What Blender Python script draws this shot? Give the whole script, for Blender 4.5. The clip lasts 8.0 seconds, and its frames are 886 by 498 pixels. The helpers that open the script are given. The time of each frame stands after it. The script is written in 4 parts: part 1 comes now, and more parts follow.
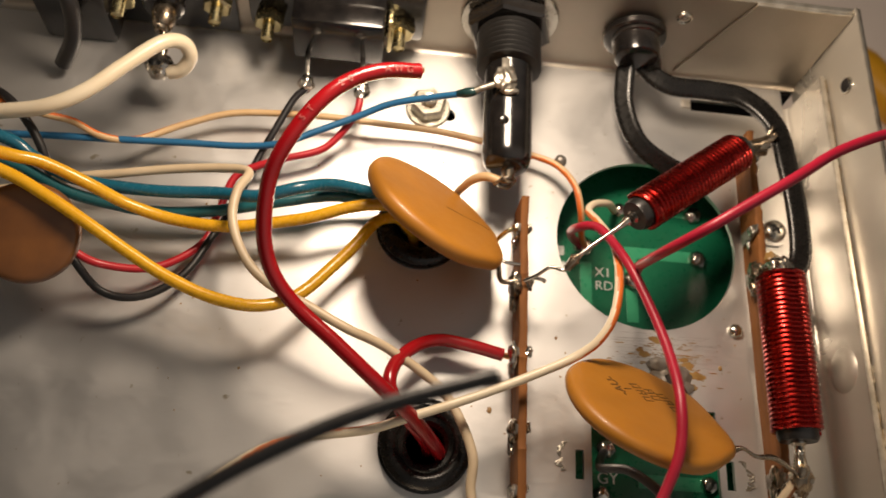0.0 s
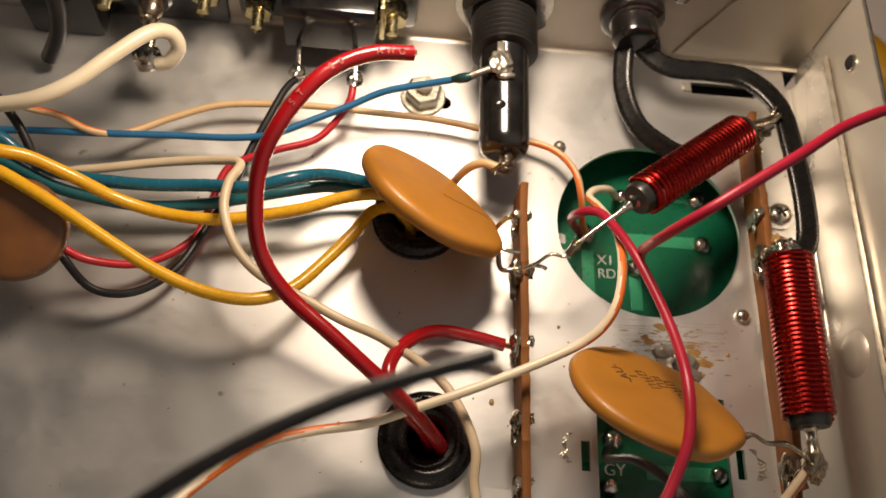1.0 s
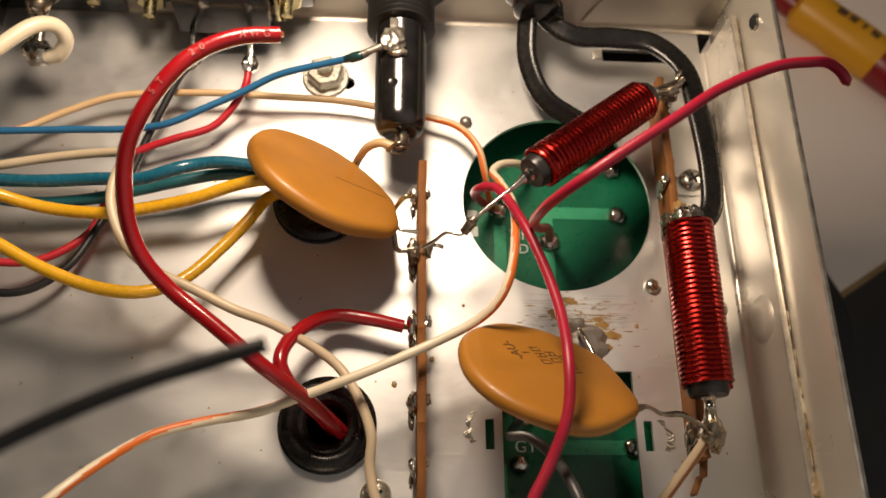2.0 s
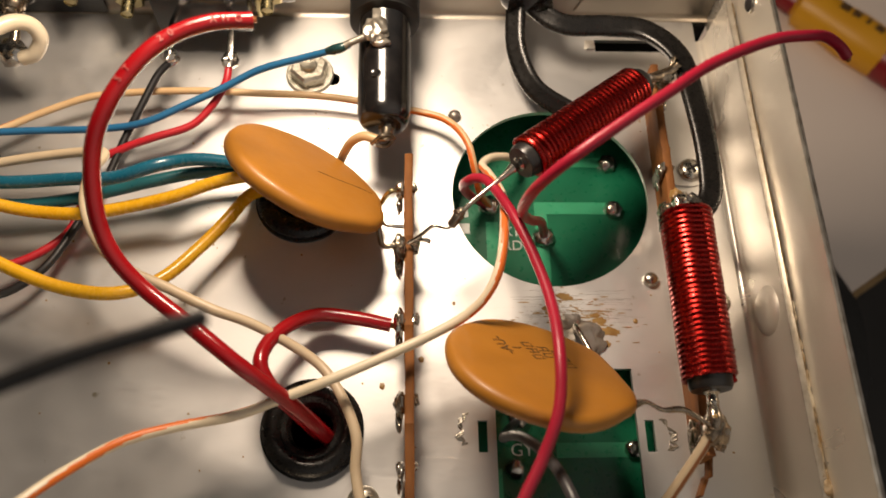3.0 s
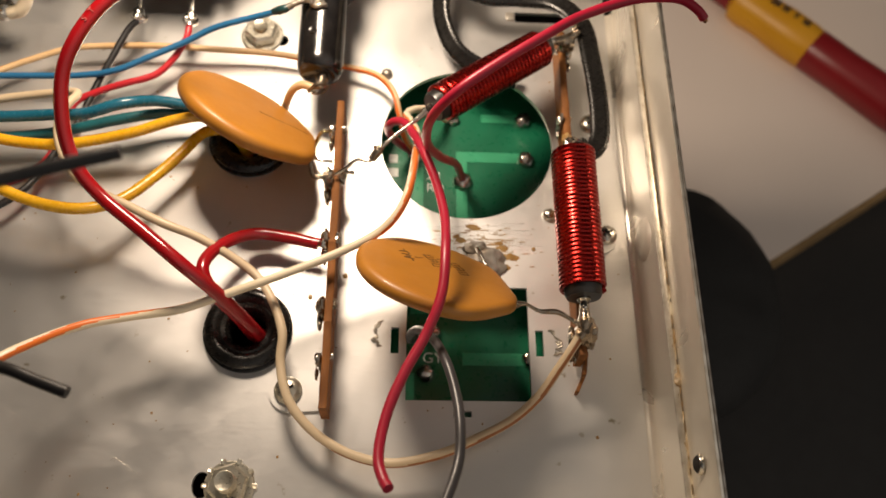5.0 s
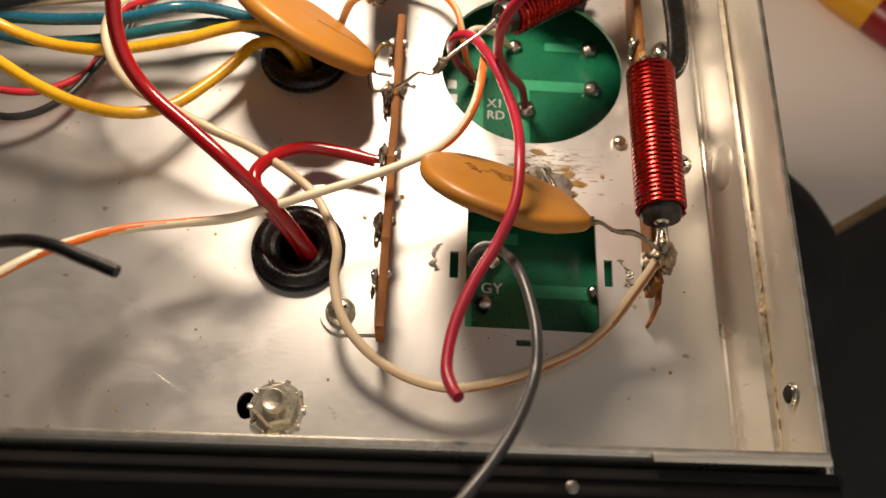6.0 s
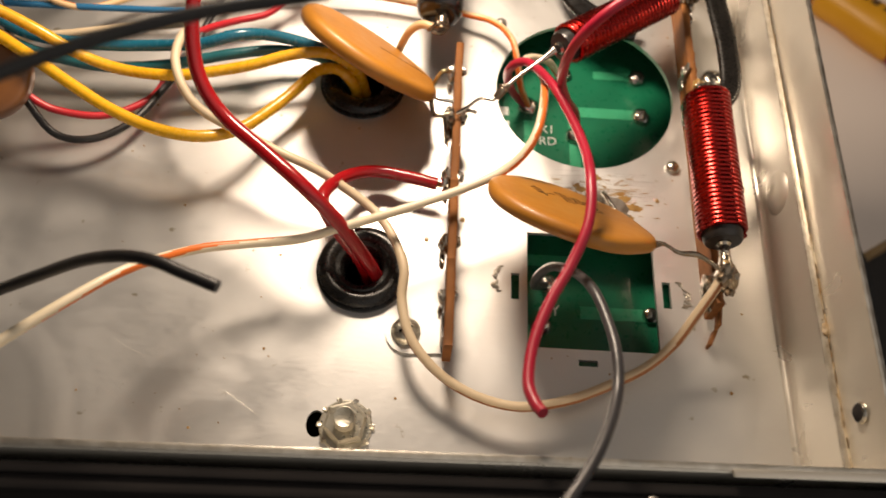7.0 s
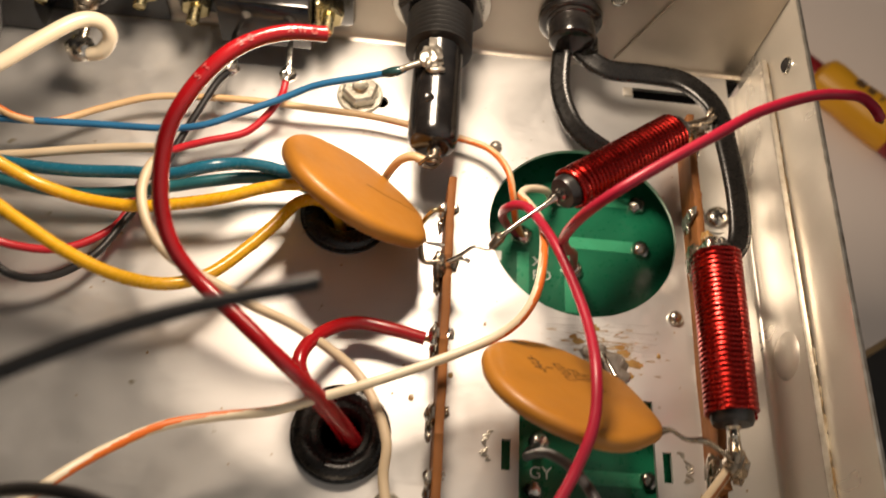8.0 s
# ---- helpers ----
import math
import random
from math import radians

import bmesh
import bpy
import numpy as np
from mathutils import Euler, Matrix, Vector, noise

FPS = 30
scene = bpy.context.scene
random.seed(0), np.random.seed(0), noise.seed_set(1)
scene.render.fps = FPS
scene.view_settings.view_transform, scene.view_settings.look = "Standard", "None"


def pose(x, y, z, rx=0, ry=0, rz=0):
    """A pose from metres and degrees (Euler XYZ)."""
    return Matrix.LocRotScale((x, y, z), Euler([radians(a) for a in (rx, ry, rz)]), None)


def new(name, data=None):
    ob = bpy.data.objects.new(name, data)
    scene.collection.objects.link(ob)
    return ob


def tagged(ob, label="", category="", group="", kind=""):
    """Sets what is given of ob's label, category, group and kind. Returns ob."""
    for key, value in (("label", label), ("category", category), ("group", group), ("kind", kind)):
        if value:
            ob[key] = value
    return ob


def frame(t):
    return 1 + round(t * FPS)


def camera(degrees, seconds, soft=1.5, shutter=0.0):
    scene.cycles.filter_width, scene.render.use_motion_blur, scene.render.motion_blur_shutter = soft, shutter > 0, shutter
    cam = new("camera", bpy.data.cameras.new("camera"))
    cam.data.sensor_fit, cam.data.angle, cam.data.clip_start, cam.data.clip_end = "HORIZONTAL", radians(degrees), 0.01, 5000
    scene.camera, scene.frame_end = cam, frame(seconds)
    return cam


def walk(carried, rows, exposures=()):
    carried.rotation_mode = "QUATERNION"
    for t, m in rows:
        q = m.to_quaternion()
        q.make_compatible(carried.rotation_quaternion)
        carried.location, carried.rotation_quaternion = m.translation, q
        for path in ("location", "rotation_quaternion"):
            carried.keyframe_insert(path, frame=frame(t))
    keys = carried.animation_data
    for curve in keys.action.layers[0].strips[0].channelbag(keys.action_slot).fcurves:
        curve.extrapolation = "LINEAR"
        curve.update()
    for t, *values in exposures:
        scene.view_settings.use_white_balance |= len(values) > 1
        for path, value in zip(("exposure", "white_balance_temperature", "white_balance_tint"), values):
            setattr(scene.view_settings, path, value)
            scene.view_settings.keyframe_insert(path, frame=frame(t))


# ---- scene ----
cam = camera(54.9, 8.0, soft=1.6, shutter=0.5)
# a small open lens held on the base: things close to it and far behind go soft
cam.data.dof.use_dof, cam.data.dof.focus_distance, cam.data.dof.aperture_fstop = True, 0.15, 21.0
# seconds, eye in metres, turn in degrees
PATH = [
    (0.0, -0.04079, -0.02943, 0.15692, 23.81, -6.06, 2.87),
    (0.5, -0.03751, -0.03214, 0.16059, 24.78, -5.90, 2.29),
    (1.0, -0.03946, -0.03013, 0.15233, 24.11, -5.42, 1.82),
    (1.5, -0.02298, -0.02954, 0.15219, 23.05, -4.21, 0.52),
    (1.7, -0.02020, -0.02872, 0.15315, 22.79, -3.98, 0.01),
    (2.8, -0.01586, -0.02848, 0.14605, 23.39, -2.98, -0.84),
    (3.0, -0.01410, -0.03078, 0.14481, 24.41, -2.60, -1.12),
    (3.5, -0.01089, -0.03577, 0.14288, 24.90, -3.88, -1.36),
    (4.0, 0.00072, -0.04658, 0.15458, 23.55, -3.43, -0.33),
    (4.2, 0.00187, -0.05101, 0.16110, 23.59, -3.54, -0.06),
    (5.3, -0.00079, -0.06021, 0.16070, 25.45, -2.77, 0.03),
    (5.5, -0.01105, -0.06831, 0.15348, 25.36, -2.73, 0.69),
    (6.0, -0.00645, -0.06508, 0.14455, 25.11, -2.65, 2.12),
    (6.5, -0.01057, -0.06820, 0.14782, 26.45, -2.46, 2.02),
    (7.0, -0.01845, -0.06849, 0.14561, 27.25, -2.89, 2.26),
    (7.5, -0.02458, -0.05483, 0.15153, 27.80, -3.94, 2.98),
    (8.0, -0.02336, -0.03789, 0.14685, 27.36, -5.50, 2.93),
]
walk(cam, [(t, pose(x, y, z, rx, ry, rz)) for t, x, y, z, rx, ry, rz in PATH], [(0.0, -0.22), (1.7, -0.17), (3.0, -0.09), (5.3, 0.20), (7.0, 0.40), (8.0, 0.18)])

# ---- light: a small warm work lamp close over the rear of the open chassis, in a dim room ----
CM = 0.01
world = bpy.data.worlds.new("room")
scene.world = world
world.use_nodes = True
sky_nodes, sky_links = world.node_tree.nodes, world.node_tree.links
# a dim room: dark over the rear wall and towards the floor, lighter towards its far ceiling beyond the beige board
place = sky_nodes.new("ShaderNodeTexCoord")
split = sky_nodes.new("ShaderNodeVectorMath")
split.operation = "DOT_PRODUCT"
split.inputs[1].default_value = (0.52, -0.50, 0.69)
rise = sky_nodes.new("ShaderNodeMapRange")
rise.interpolation_type = "SMOOTHSTEP"
rise.inputs["From Min"].default_value, rise.inputs["From Max"].default_value = 0.45, 1.0
rise.inputs["To Min"].default_value, rise.inputs["To Max"].default_value = 0.014, 0.42
sky_links.new(place.outputs["Generated"], split.inputs[0])
sky_links.new(split.outputs["Value"], rise.inputs["Value"])
sky_links.new(rise.outputs["Result"], sky_nodes["Background"].inputs["Strength"])
sky_nodes["Background"].inputs["Color"].default_value = (1.0, 0.90, 0.80, 1)
lamp_data = bpy.data.lights.new("work_lamp", "POINT")
lamp_data.shadow_soft_size = 0.018
lamp_data.energy, lamp_data.color = 0.82, (1.0, 0.80, 0.61)
lamp = new("work_lamp", lamp_data)
lamp.location = (-0.030, 0.088, 0.102)


# ---- materials ----
def mat(name, col, rough=0.5, metal=0.0, col2=None, scale=120.0, var=0.25, bump=0.0, bscale=900.0, stretch=(1, 1, 1), coat=0.0, spots=None, spec=0.5, rvar=0.1, smear=0.0):
    """Principled surface with broad colour change, fine roughness change, relief and, if asked, spots (colour, scale, limit)."""
    m = bpy.data.materials.new(name)
    m.use_nodes = True
    n, l = m.node_tree.nodes, m.node_tree.links
    p = n["Principled BSDF"]
    p.inputs["Metallic"].default_value = metal
    p.inputs["Specular IOR Level"].default_value = spec
    p.inputs["Coat Weight"].default_value = coat
    p.inputs["Coat Roughness"].default_value = 0.08
    tc, mp = n.new("ShaderNodeTexCoord"), n.new("ShaderNodeMapping")
    mp.inputs["Scale"].default_value = stretch
    l.new(tc.outputs["Object"], mp.inputs["Vector"])
    col2 = col2 or tuple(c * (1 - var) for c in col)
    broad = n.new("ShaderNodeTexNoise")
    broad.inputs["Scale"].default_value, broad.inputs["Detail"].default_value = scale, 5
    l.new(mp.outputs["Vector"], broad.inputs["Vector"])
    ramp = n.new("ShaderNodeValToRGB")
    ramp.color_ramp.elements[0].position, ramp.color_ramp.elements[1].position = 0.32, 0.68
    ramp.color_ramp.elements[0].color, ramp.color_ramp.elements[1].color = (*col2, 1), (*col, 1)
    l.new(broad.outputs["Fac"], ramp.inputs["Fac"])
    out = ramp.outputs["Color"]
    fine = n.new("ShaderNodeTexNoise")
    fine.inputs["Scale"].default_value, fine.inputs["Detail"].default_value = bscale, 4
    l.new(mp.outputs["Vector"], fine.inputs["Vector"])
    for colour, s, limit in spots or ():
        v, r, mix = n.new("ShaderNodeTexNoise"), n.new("ShaderNodeValToRGB"), n.new("ShaderNodeMix")
        v.inputs["Scale"].default_value, v.inputs["Detail"].default_value = s, 6
        l.new(tc.outputs["Object"], v.inputs["Vector"])
        r.color_ramp.elements[0].position, r.color_ramp.elements[1].position = limit, limit + 0.06
        l.new(v.outputs["Fac"], r.inputs["Fac"])
        mix.data_type = "RGBA"
        l.new(r.outputs["Color"], mix.inputs["Factor"])
        l.new(out, mix.inputs["A"])
        mix.inputs["B"].default_value = (*colour, 1)
        out = mix.outputs["Result"]
    l.new(out, p.inputs["Base Color"])
    rr = n.new("ShaderNodeMapRange")
    rr.inputs["To Min"].default_value, rr.inputs["To Max"].default_value = max(0.02, rough - rvar), min(1, rough + rvar)
    l.new(fine.outputs["Fac"], rr.inputs["Value"])
    gloss = rr.outputs["Result"]
    if smear:
        wipe, spread, add = n.new("ShaderNodeTexNoise"), n.new("ShaderNodeMapRange"), n.new("ShaderNodeMath")
        wipe.inputs["Scale"].default_value, wipe.inputs["Detail"].default_value, wipe.inputs["Distortion"].default_value = 38, 7, 1.4
        l.new(tc.outputs["Object"], wipe.inputs["Vector"])
        spread.inputs["From Min"].default_value, spread.inputs["From Max"].default_value = 0.35, 0.65
        spread.inputs["To Min"].default_value, spread.inputs["To Max"].default_value = -smear, smear
        l.new(wipe.outputs["Fac"], spread.inputs["Value"])
        l.new(gloss, add.inputs[0])
        l.new(spread.outputs["Result"], add.inputs[1])
        gloss = add.outputs["Value"]
    l.new(gloss, p.inputs["Roughness"])
    if bump:
        b = n.new("ShaderNodeBump")
        b.inputs["Strength"].default_value, b.inputs["Distance"].default_value = bump, 0.0002
        l.new(fine.outputs["Fac"], b.inputs["Height"])
        l.new(b.outputs["Normal"], p.inputs["Normal"])
    return m


M = {}
M["sheet"] = mat("tinned_sheet", (0.75, 0.745, 0.735), 0.43, 0.86, (0.69, 0.68, 0.665), 45, bump=0.05, bscale=900, stretch=(0.6, 1.5, 1), spots=[((0.42, 0.38, 0.30), 330, 0.70)], rvar=0.05, smear=0.07)
# One wall metal in two tones: this copy is lightened for the lit walls.
M["wall"] = mat("lit_wall_sheet", (0.80, 0.755, 0.67), 0.32, 0.66, (0.73, 0.685, 0.60), 60, bump=0.06, bscale=500, stretch=(1, 1, 0.3), rvar=0.05, smear=0.07)
# The same metal darkened and roughened, shade put into the rear wall's colour.
M["rear"] = mat("shaded_wall_sheet", (0.50, 0.455, 0.39), 0.44, 1.0, (0.43, 0.39, 0.33), 60, bump=0.06, bscale=500, rvar=0.05, smear=0.05)
M["edge"] = mat("cut_edge", (0.80, 0.76, 0.68), 0.35, 0.8, (0.55, 0.50, 0.42), 400, bump=0.15, bscale=1500)
M["glue"] = mat("old_glue", (0.60, 0.53, 0.40), 0.5, 0.0, (0.26, 0.16, 0.06), 190, bump=0.8, bscale=900)
M["seam"] = mat("seam_brown", (0.20, 0.14, 0.07), 0.7, 0.0, (0.09, 0.06, 0.03), 300, bump=0.5)
M["rust"] = mat("brown_flux", (0.42, 0.27, 0.09), 0.35, 0.0, (0.25, 0.13, 0.035), 300, coat=0.3)
M["board"] = mat("green_board", (0.008, 0.155, 0.075), 0.30, 0.0, (0.006, 0.115, 0.055), 90, coat=0.3, bump=0.05)
M["trace"] = mat("green_trace", (0.05, 0.36, 0.19), 0.30, 0.0, (0.04, 0.30, 0.15), 120, coat=0.3)
M["ink"] = mat("white_ink", (0.72, 0.74, 0.70), 0.6, 0.0, (0.55, 0.58, 0.54), 900)
M["faded"] = mat("faded_print", (0.58, 0.20, 0.17), 0.5, 0.0, (0.44, 0.06, 0.06), 900)
M["solder"] = mat("solder", (0.70, 0.67, 0.62), 0.22, 1.0, (0.40, 0.36, 0.30), 500, bump=0.35, bscale=1200, rvar=0.12)
M["flux"] = mat("flux_stained_solder", (0.34, 0.30, 0.24), 0.24, 0.9, (0.16, 0.10, 0.05), 420, bump=0.5, bscale=1100, coat=0.6)
M["dross"] = mat("matt_solder", (0.50, 0.47, 0.41), 0.38, 0.8, (0.32, 0.28, 0.22), 500, bump=0.6, bscale=900)
M["steel"] = mat("plated_steel", (0.68, 0.66, 0.60), 0.25, 1.0, (0.50, 0.48, 0.42), 300, bump=0.15, bscale=1500)
M["lump"] = mat("oxidised_solder", (0.33, 0.31, 0.28), 0.5, 0.6, (0.16, 0.12, 0.08), 350, bump=0.5, bscale=900)
M["zinc"] = mat("dull_zinc", (0.72, 0.69, 0.60), 0.30, 0.9, (0.50, 0.47, 0.38), 300, bump=0.35, bscale=1500)
M["brass"] = mat("yellowed_plating", (0.66, 0.58, 0.34), 0.25, 1.0, (0.45, 0.38, 0.20), 350, bump=0.15, bscale=1400)
M["dull"] = mat("dull_steel", (0.40, 0.38, 0.35), 0.46, 0.85, (0.20, 0.17, 0.14), 400, bump=0.3)
M["phenolic"] = mat("phenolic_edge", (0.31, 0.125, 0.036), 0.7, 0.0, (0.15, 0.06, 0.02), 260, spec=0.2, bump=0.7, bscale=1300, stretch=(1, 0.25, 1))
M["cap"] = mat("ceramic_orange", (0.44, 0.183, 0.020), 0.44, 0.0, (0.38, 0.155, 0.017), 130, bump=0.12, bscale=500, coat=0.12, spots=[((0.28, 0.15, 0.05), 420, 0.73)])
# Orange ceramic darkened to brown for the shade under the wire bundle.
M["cap_shaded"] = mat("shaded_ceramic", (0.18, 0.068, 0.014), 0.4, 0.0, (0.10, 0.036, 0.008), 130, coat=0.2)
M["print"] = mat("dark_print", (0.12, 0.06, 0.02), 0.6)
M["red"] = mat("red_pvc", (0.34, 0.006, 0.010), 0.22, 0.0, (0.29, 0.005, 0.008), 150, bump=0.03, coat=0.25)
M["redthin"] = mat("red_wire", (0.50, 0.015, 0.025), 0.35, 0.0, (0.42, 0.012, 0.02), 150)
M["pink"] = mat("crimson_wire", (0.40, 0.010, 0.036), 0.38, 0.0, (0.34, 0.008, 0.030), 200, bump=0.05)
M["yellow"] = mat("yellow_pvc", (0.78, 0.42, 0.015), 0.27, 0.0, (0.70, 0.36, 0.012), 120, coat=0.2)
M["teal"] = mat("teal_pvc", (0.012, 0.115, 0.185), 0.26, 0.0, (0.010, 0.095, 0.15), 120, coat=0.2)
M["teal_dark"] = mat("dark_teal_pvc", (0.014, 0.11, 0.13), 0.3, 0.0, (0.012, 0.085, 0.10), 120, coat=0.2)
M["blue"] = mat("blue_wire", (0.022, 0.14, 0.30), 0.36, 0.0, (0.018, 0.115, 0.25), 150)
M["scorched"] = mat("scorched_pvc", (0.010, 0.055, 0.055), 0.3, 0.0, (0.008, 0.02, 0.02), 300, coat=0.3, bump=0.4)
M["cream"] = mat("cream_wire", (0.64, 0.52, 0.36), 0.40, 0.0, (0.56, 0.44, 0.29), 150)
M["white"] = mat("ivory_pvc", (0.80, 0.70, 0.53), 0.36, 0.0, (0.74, 0.63, 0.45), 120, coat=0.1)
M["tan"] = mat("tan_wire", (0.66, 0.46, 0.25), 0.40, 0.0, (0.58, 0.38, 0.19), 150)
M["orange"] = mat("orange_stripe", (0.72, 0.17, 0.025), 0.40, 0.0, (0.62, 0.14, 0.02), 200)
M["brownstripe"] = mat("brown_stripe", (0.35, 0.13, 0.04), 0.40)
M["grey"] = mat("grey_wire", (0.055, 0.053, 0.057), 0.34, 0.0, (0.045, 0.043, 0.046), 200)
M["black"] = mat("black_wire", (0.010, 0.009, 0.010), 0.42, 0.0, (0.015, 0.014, 0.014), 200, bump=0.05)
M["cord"] = mat("black_cord", (0.006, 0.0055, 0.005), 0.28, 0.0, (0.011, 0.010, 0.009), 200, bump=0.06, spec=0.42, stretch=(1, 1, 1))
M["bakelite"] = mat("black_bakelite", (0.005, 0.0045, 0.0045), 0.19, 0.0, (0.016, 0.014, 0.013), 200, bump=0.04, coat=0.4, rvar=0.05)
M["thread"] = mat("dark_thread", (0.022, 0.021, 0.020), 0.35, 0.2, (0.016, 0.015, 0.014), 250)
M["ferrite"] = mat("black_ferrite", (0.014, 0.013, 0.013), 0.32, 0.0, (0.025, 0.023, 0.022), 300, bump=0.2)
M["enamel"] = mat("red_enamelled_copper", (0.38, 0.020, 0.015), 0.27, 1.0, (0.29, 0.013, 0.011), 260, coat=0.15, rvar=0.06)
M["copper"] = mat("bare_copper", (0.62, 0.30, 0.13), 0.3, 1.0, (0.42, 0.18, 0.07), 400)
M["desk"] = mat("dark_desk", (0.020, 0.017, 0.015), 0.6, 0.0, (0.010, 0.009, 0.008), 20, bump=0.3, bscale=200)
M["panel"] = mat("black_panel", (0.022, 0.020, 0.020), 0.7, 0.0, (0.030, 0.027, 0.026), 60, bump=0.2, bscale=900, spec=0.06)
M["laminate"] = mat("beige_laminate", (0.84, 0.73, 0.65), 0.55, 0.0, (0.79, 0.68, 0.60), 12, bump=0.05, bscale=300)
M["raw"] = mat("raw_board_edge", (0.34, 0.22, 0.10), 0.8, 0.0, (0.24, 0.15, 0.06), 150, bump=0.6)
M["pouch"] = mat("black_fabric", (0.012, 0.0115, 0.011), 0.75, 0.0, (0.018, 0.017, 0.016), 60, bump=0.5)
M["tool_yellow"] = mat("yellow_plastic", (0.72, 0.36, 0.015), 0.4, 0.0, (0.65, 0.31, 0.012), 40)
M["tool_red"] = mat("dark_red_plastic", (0.26, 0.012, 0.016), 0.35, 0.0, (0.21, 0.010, 0.013), 40)


# ---- mesh tools: all lengths in centimetres, origin at the small slot of the base panel ----
ROOT = {}


def obj(name, bm, mats, base=(0, 0, 0), parent=None, label="", smooth=True):
    """Links a bmesh, given in place, as one mesh object: a thing with its origin at base, or a part under parent."""
    base = Vector(ROOT[parent.name]) if parent else Vector(base)
    for v in bm.verts:
        v.co = (v.co - base) * CM
    bmesh.ops.recalc_face_normals(bm, faces=bm.faces)
    me = bpy.data.meshes.new(name)
    bm.to_mesh(me)
    bm.free()
    for m in mats if isinstance(mats, (list, tuple)) else [mats]:
        me.materials.append(m)
    if smooth:
        me.shade_smooth()
        me.set_sharp_from_angle(angle=radians(38))
    ob = new(name, me)
    if parent:
        ob.parent = parent
        if label:
            ob["label"] = label
    else:
        ob.location = base * CM
    ROOT[ob.name] = tuple(base)
    return ob


def part(name, bm, material, parent, label="", smooth=True):
    return obj(name, bm, material, parent=parent, label=label, smooth=smooth)


def thing(name, base, label, category, group="", kind=""):
    ob = new(name)
    ob.empty_display_size = 0.004
    ob.location = Vector(base) * CM
    ROOT[ob.name] = tuple(base)
    return tagged(ob, label, category, group, kind)


def smooth_path(pts, step=6):
    p = [Vector(q) for q in pts]
    p = [2 * p[0] - p[1], *p, 2 * p[-1] - p[-2]]
    out = []
    for i in range(1, len(p) - 2):
        a, b, c, d = p[i - 1:i + 3]
        for k in range(step):
            u = k / step
            out.append(0.5 * (2 * b + (c - a) * u + (2 * a - 5 * b + 4 * c - d) * u * u + (3 * b - a - 3 * c + d) * u ** 3))
    out.append(p[-2])
    return out


def g_tube(bm, pts, r, n=10, step=6, stripe=None, smooth=True, wobble=0.0):
    """A round wire along points. stripe: (start, width, twist) in turns, for the faces of the second material. r: one radius or one for each point."""
    path = smooth_path(pts, step) if smooth else [Vector(q) for q in pts]
    k = len(path)
    radii = [r] * k if not isinstance(r, (list, tuple)) else [float(q) for q in np.interp(np.linspace(0, len(r) - 1, k), range(len(r)), r)]
    rings, side, total = [], None, 0.0
    for i, c in enumerate(path):
        along = (path[min(i + 1, k - 1)] - path[max(i - 1, 0)]).normalized()
        if side is None:
            side = along.cross((0, 0, 1) if abs(along.z) < 0.9 else (1, 0, 0)).normalized()
        side = (side - along * side.dot(along)).normalized()
        up = side.cross(along)
        rr = radii[i] * (1 + wobble * noise.noise(c * 2.3))
        rings.append([bm.verts.new(c + rr * (math.cos(a) * side + math.sin(a) * up)) for a in [2 * math.pi * j / n for j in range(n)]])
    for i in range(k - 1):
        total += (path[i + 1] - path[i]).length
        for j in range(n):
            f = bm.faces.new((rings[i][j], rings[i][(j + 1) % n], rings[i + 1][(j + 1) % n], rings[i + 1][j]))
            if stripe and ((j + 0.5) / n - stripe[0] - stripe[2] * total) % 1 < stripe[1]:
                f.material_index = 1
    bm.faces.new(rings[0][::-1])
    bm.faces.new(rings[-1])
    return bm


def turn_to(axis):
    return Vector(axis).to_track_quat("Z", "Y").to_matrix().to_4x4()


def g_lathe(bm, profile, origin, axis=(0, 0, 1), n=24, spin=0.0):
    """Turns a profile of (radius, height) round an axis."""
    m = Matrix.Translation(origin) @ turn_to(axis)
    rings = []
    for r, h in profile:
        if r < 1e-6:
            rings.append([bm.verts.new(m @ Vector((0, 0, h)))])
        else:
            rings.append([bm.verts.new(m @ Vector((r * math.cos(2 * math.pi * j / n + spin), r * math.sin(2 * math.pi * j / n + spin), h))) for j in range(n)])
    for a, b in zip(rings, rings[1:]):
        for j in range(n):
            q = [a[j % len(a)], a[(j + 1) % len(a)], b[(j + 1) % len(b)], b[j % len(b)]]
            q = [v for i, v in enumerate(q) if v not in q[:i]]
            if len(q) > 2:
                bm.faces.new(q)
    for ring in (rings[0], rings[-1]):
        if len(ring) > 2:
            bm.faces.new(ring)
    return bm


def g_box(bm, centre, size, bevel=0.0, m=None):
    made = bmesh.ops.create_cube(bm, size=1.0)["verts"]
    for v in made:
        v.co = Vector((v.co.x * size[0], v.co.y * size[1], v.co.z * size[2]))
    if bevel:
        edges = {e for v in made for e in v.link_edges}
        made = [v for v in bmesh.ops.bevel(bm, geom=list(edges), offset=bevel, segments=2, affect="EDGES", profile=0.5)["verts"]]
        made = list({v for v in made} | {v for f in {f for v in made for f in v.link_faces} for v in f.verts})
    for v in made:
        v.co = (m @ v.co if m else v.co) + Vector(centre)
    return bm


def g_blob(bm, c, r, stretch=(1, 1, 1), seed=0.0, rough=0.25, sub=3):
    for v in bmesh.ops.create_icosphere(bm, subdivisions=sub, radius=1.0)["verts"]:
        k = 1 + rough * noise.noise(v.co * 1.9 + Vector((seed, seed * 1.7, -seed)))
        v.co = Vector(c) + Vector((v.co.x * stretch[0], v.co.y * stretch[1], v.co.z * stretch[2])) * r * k
    return bm


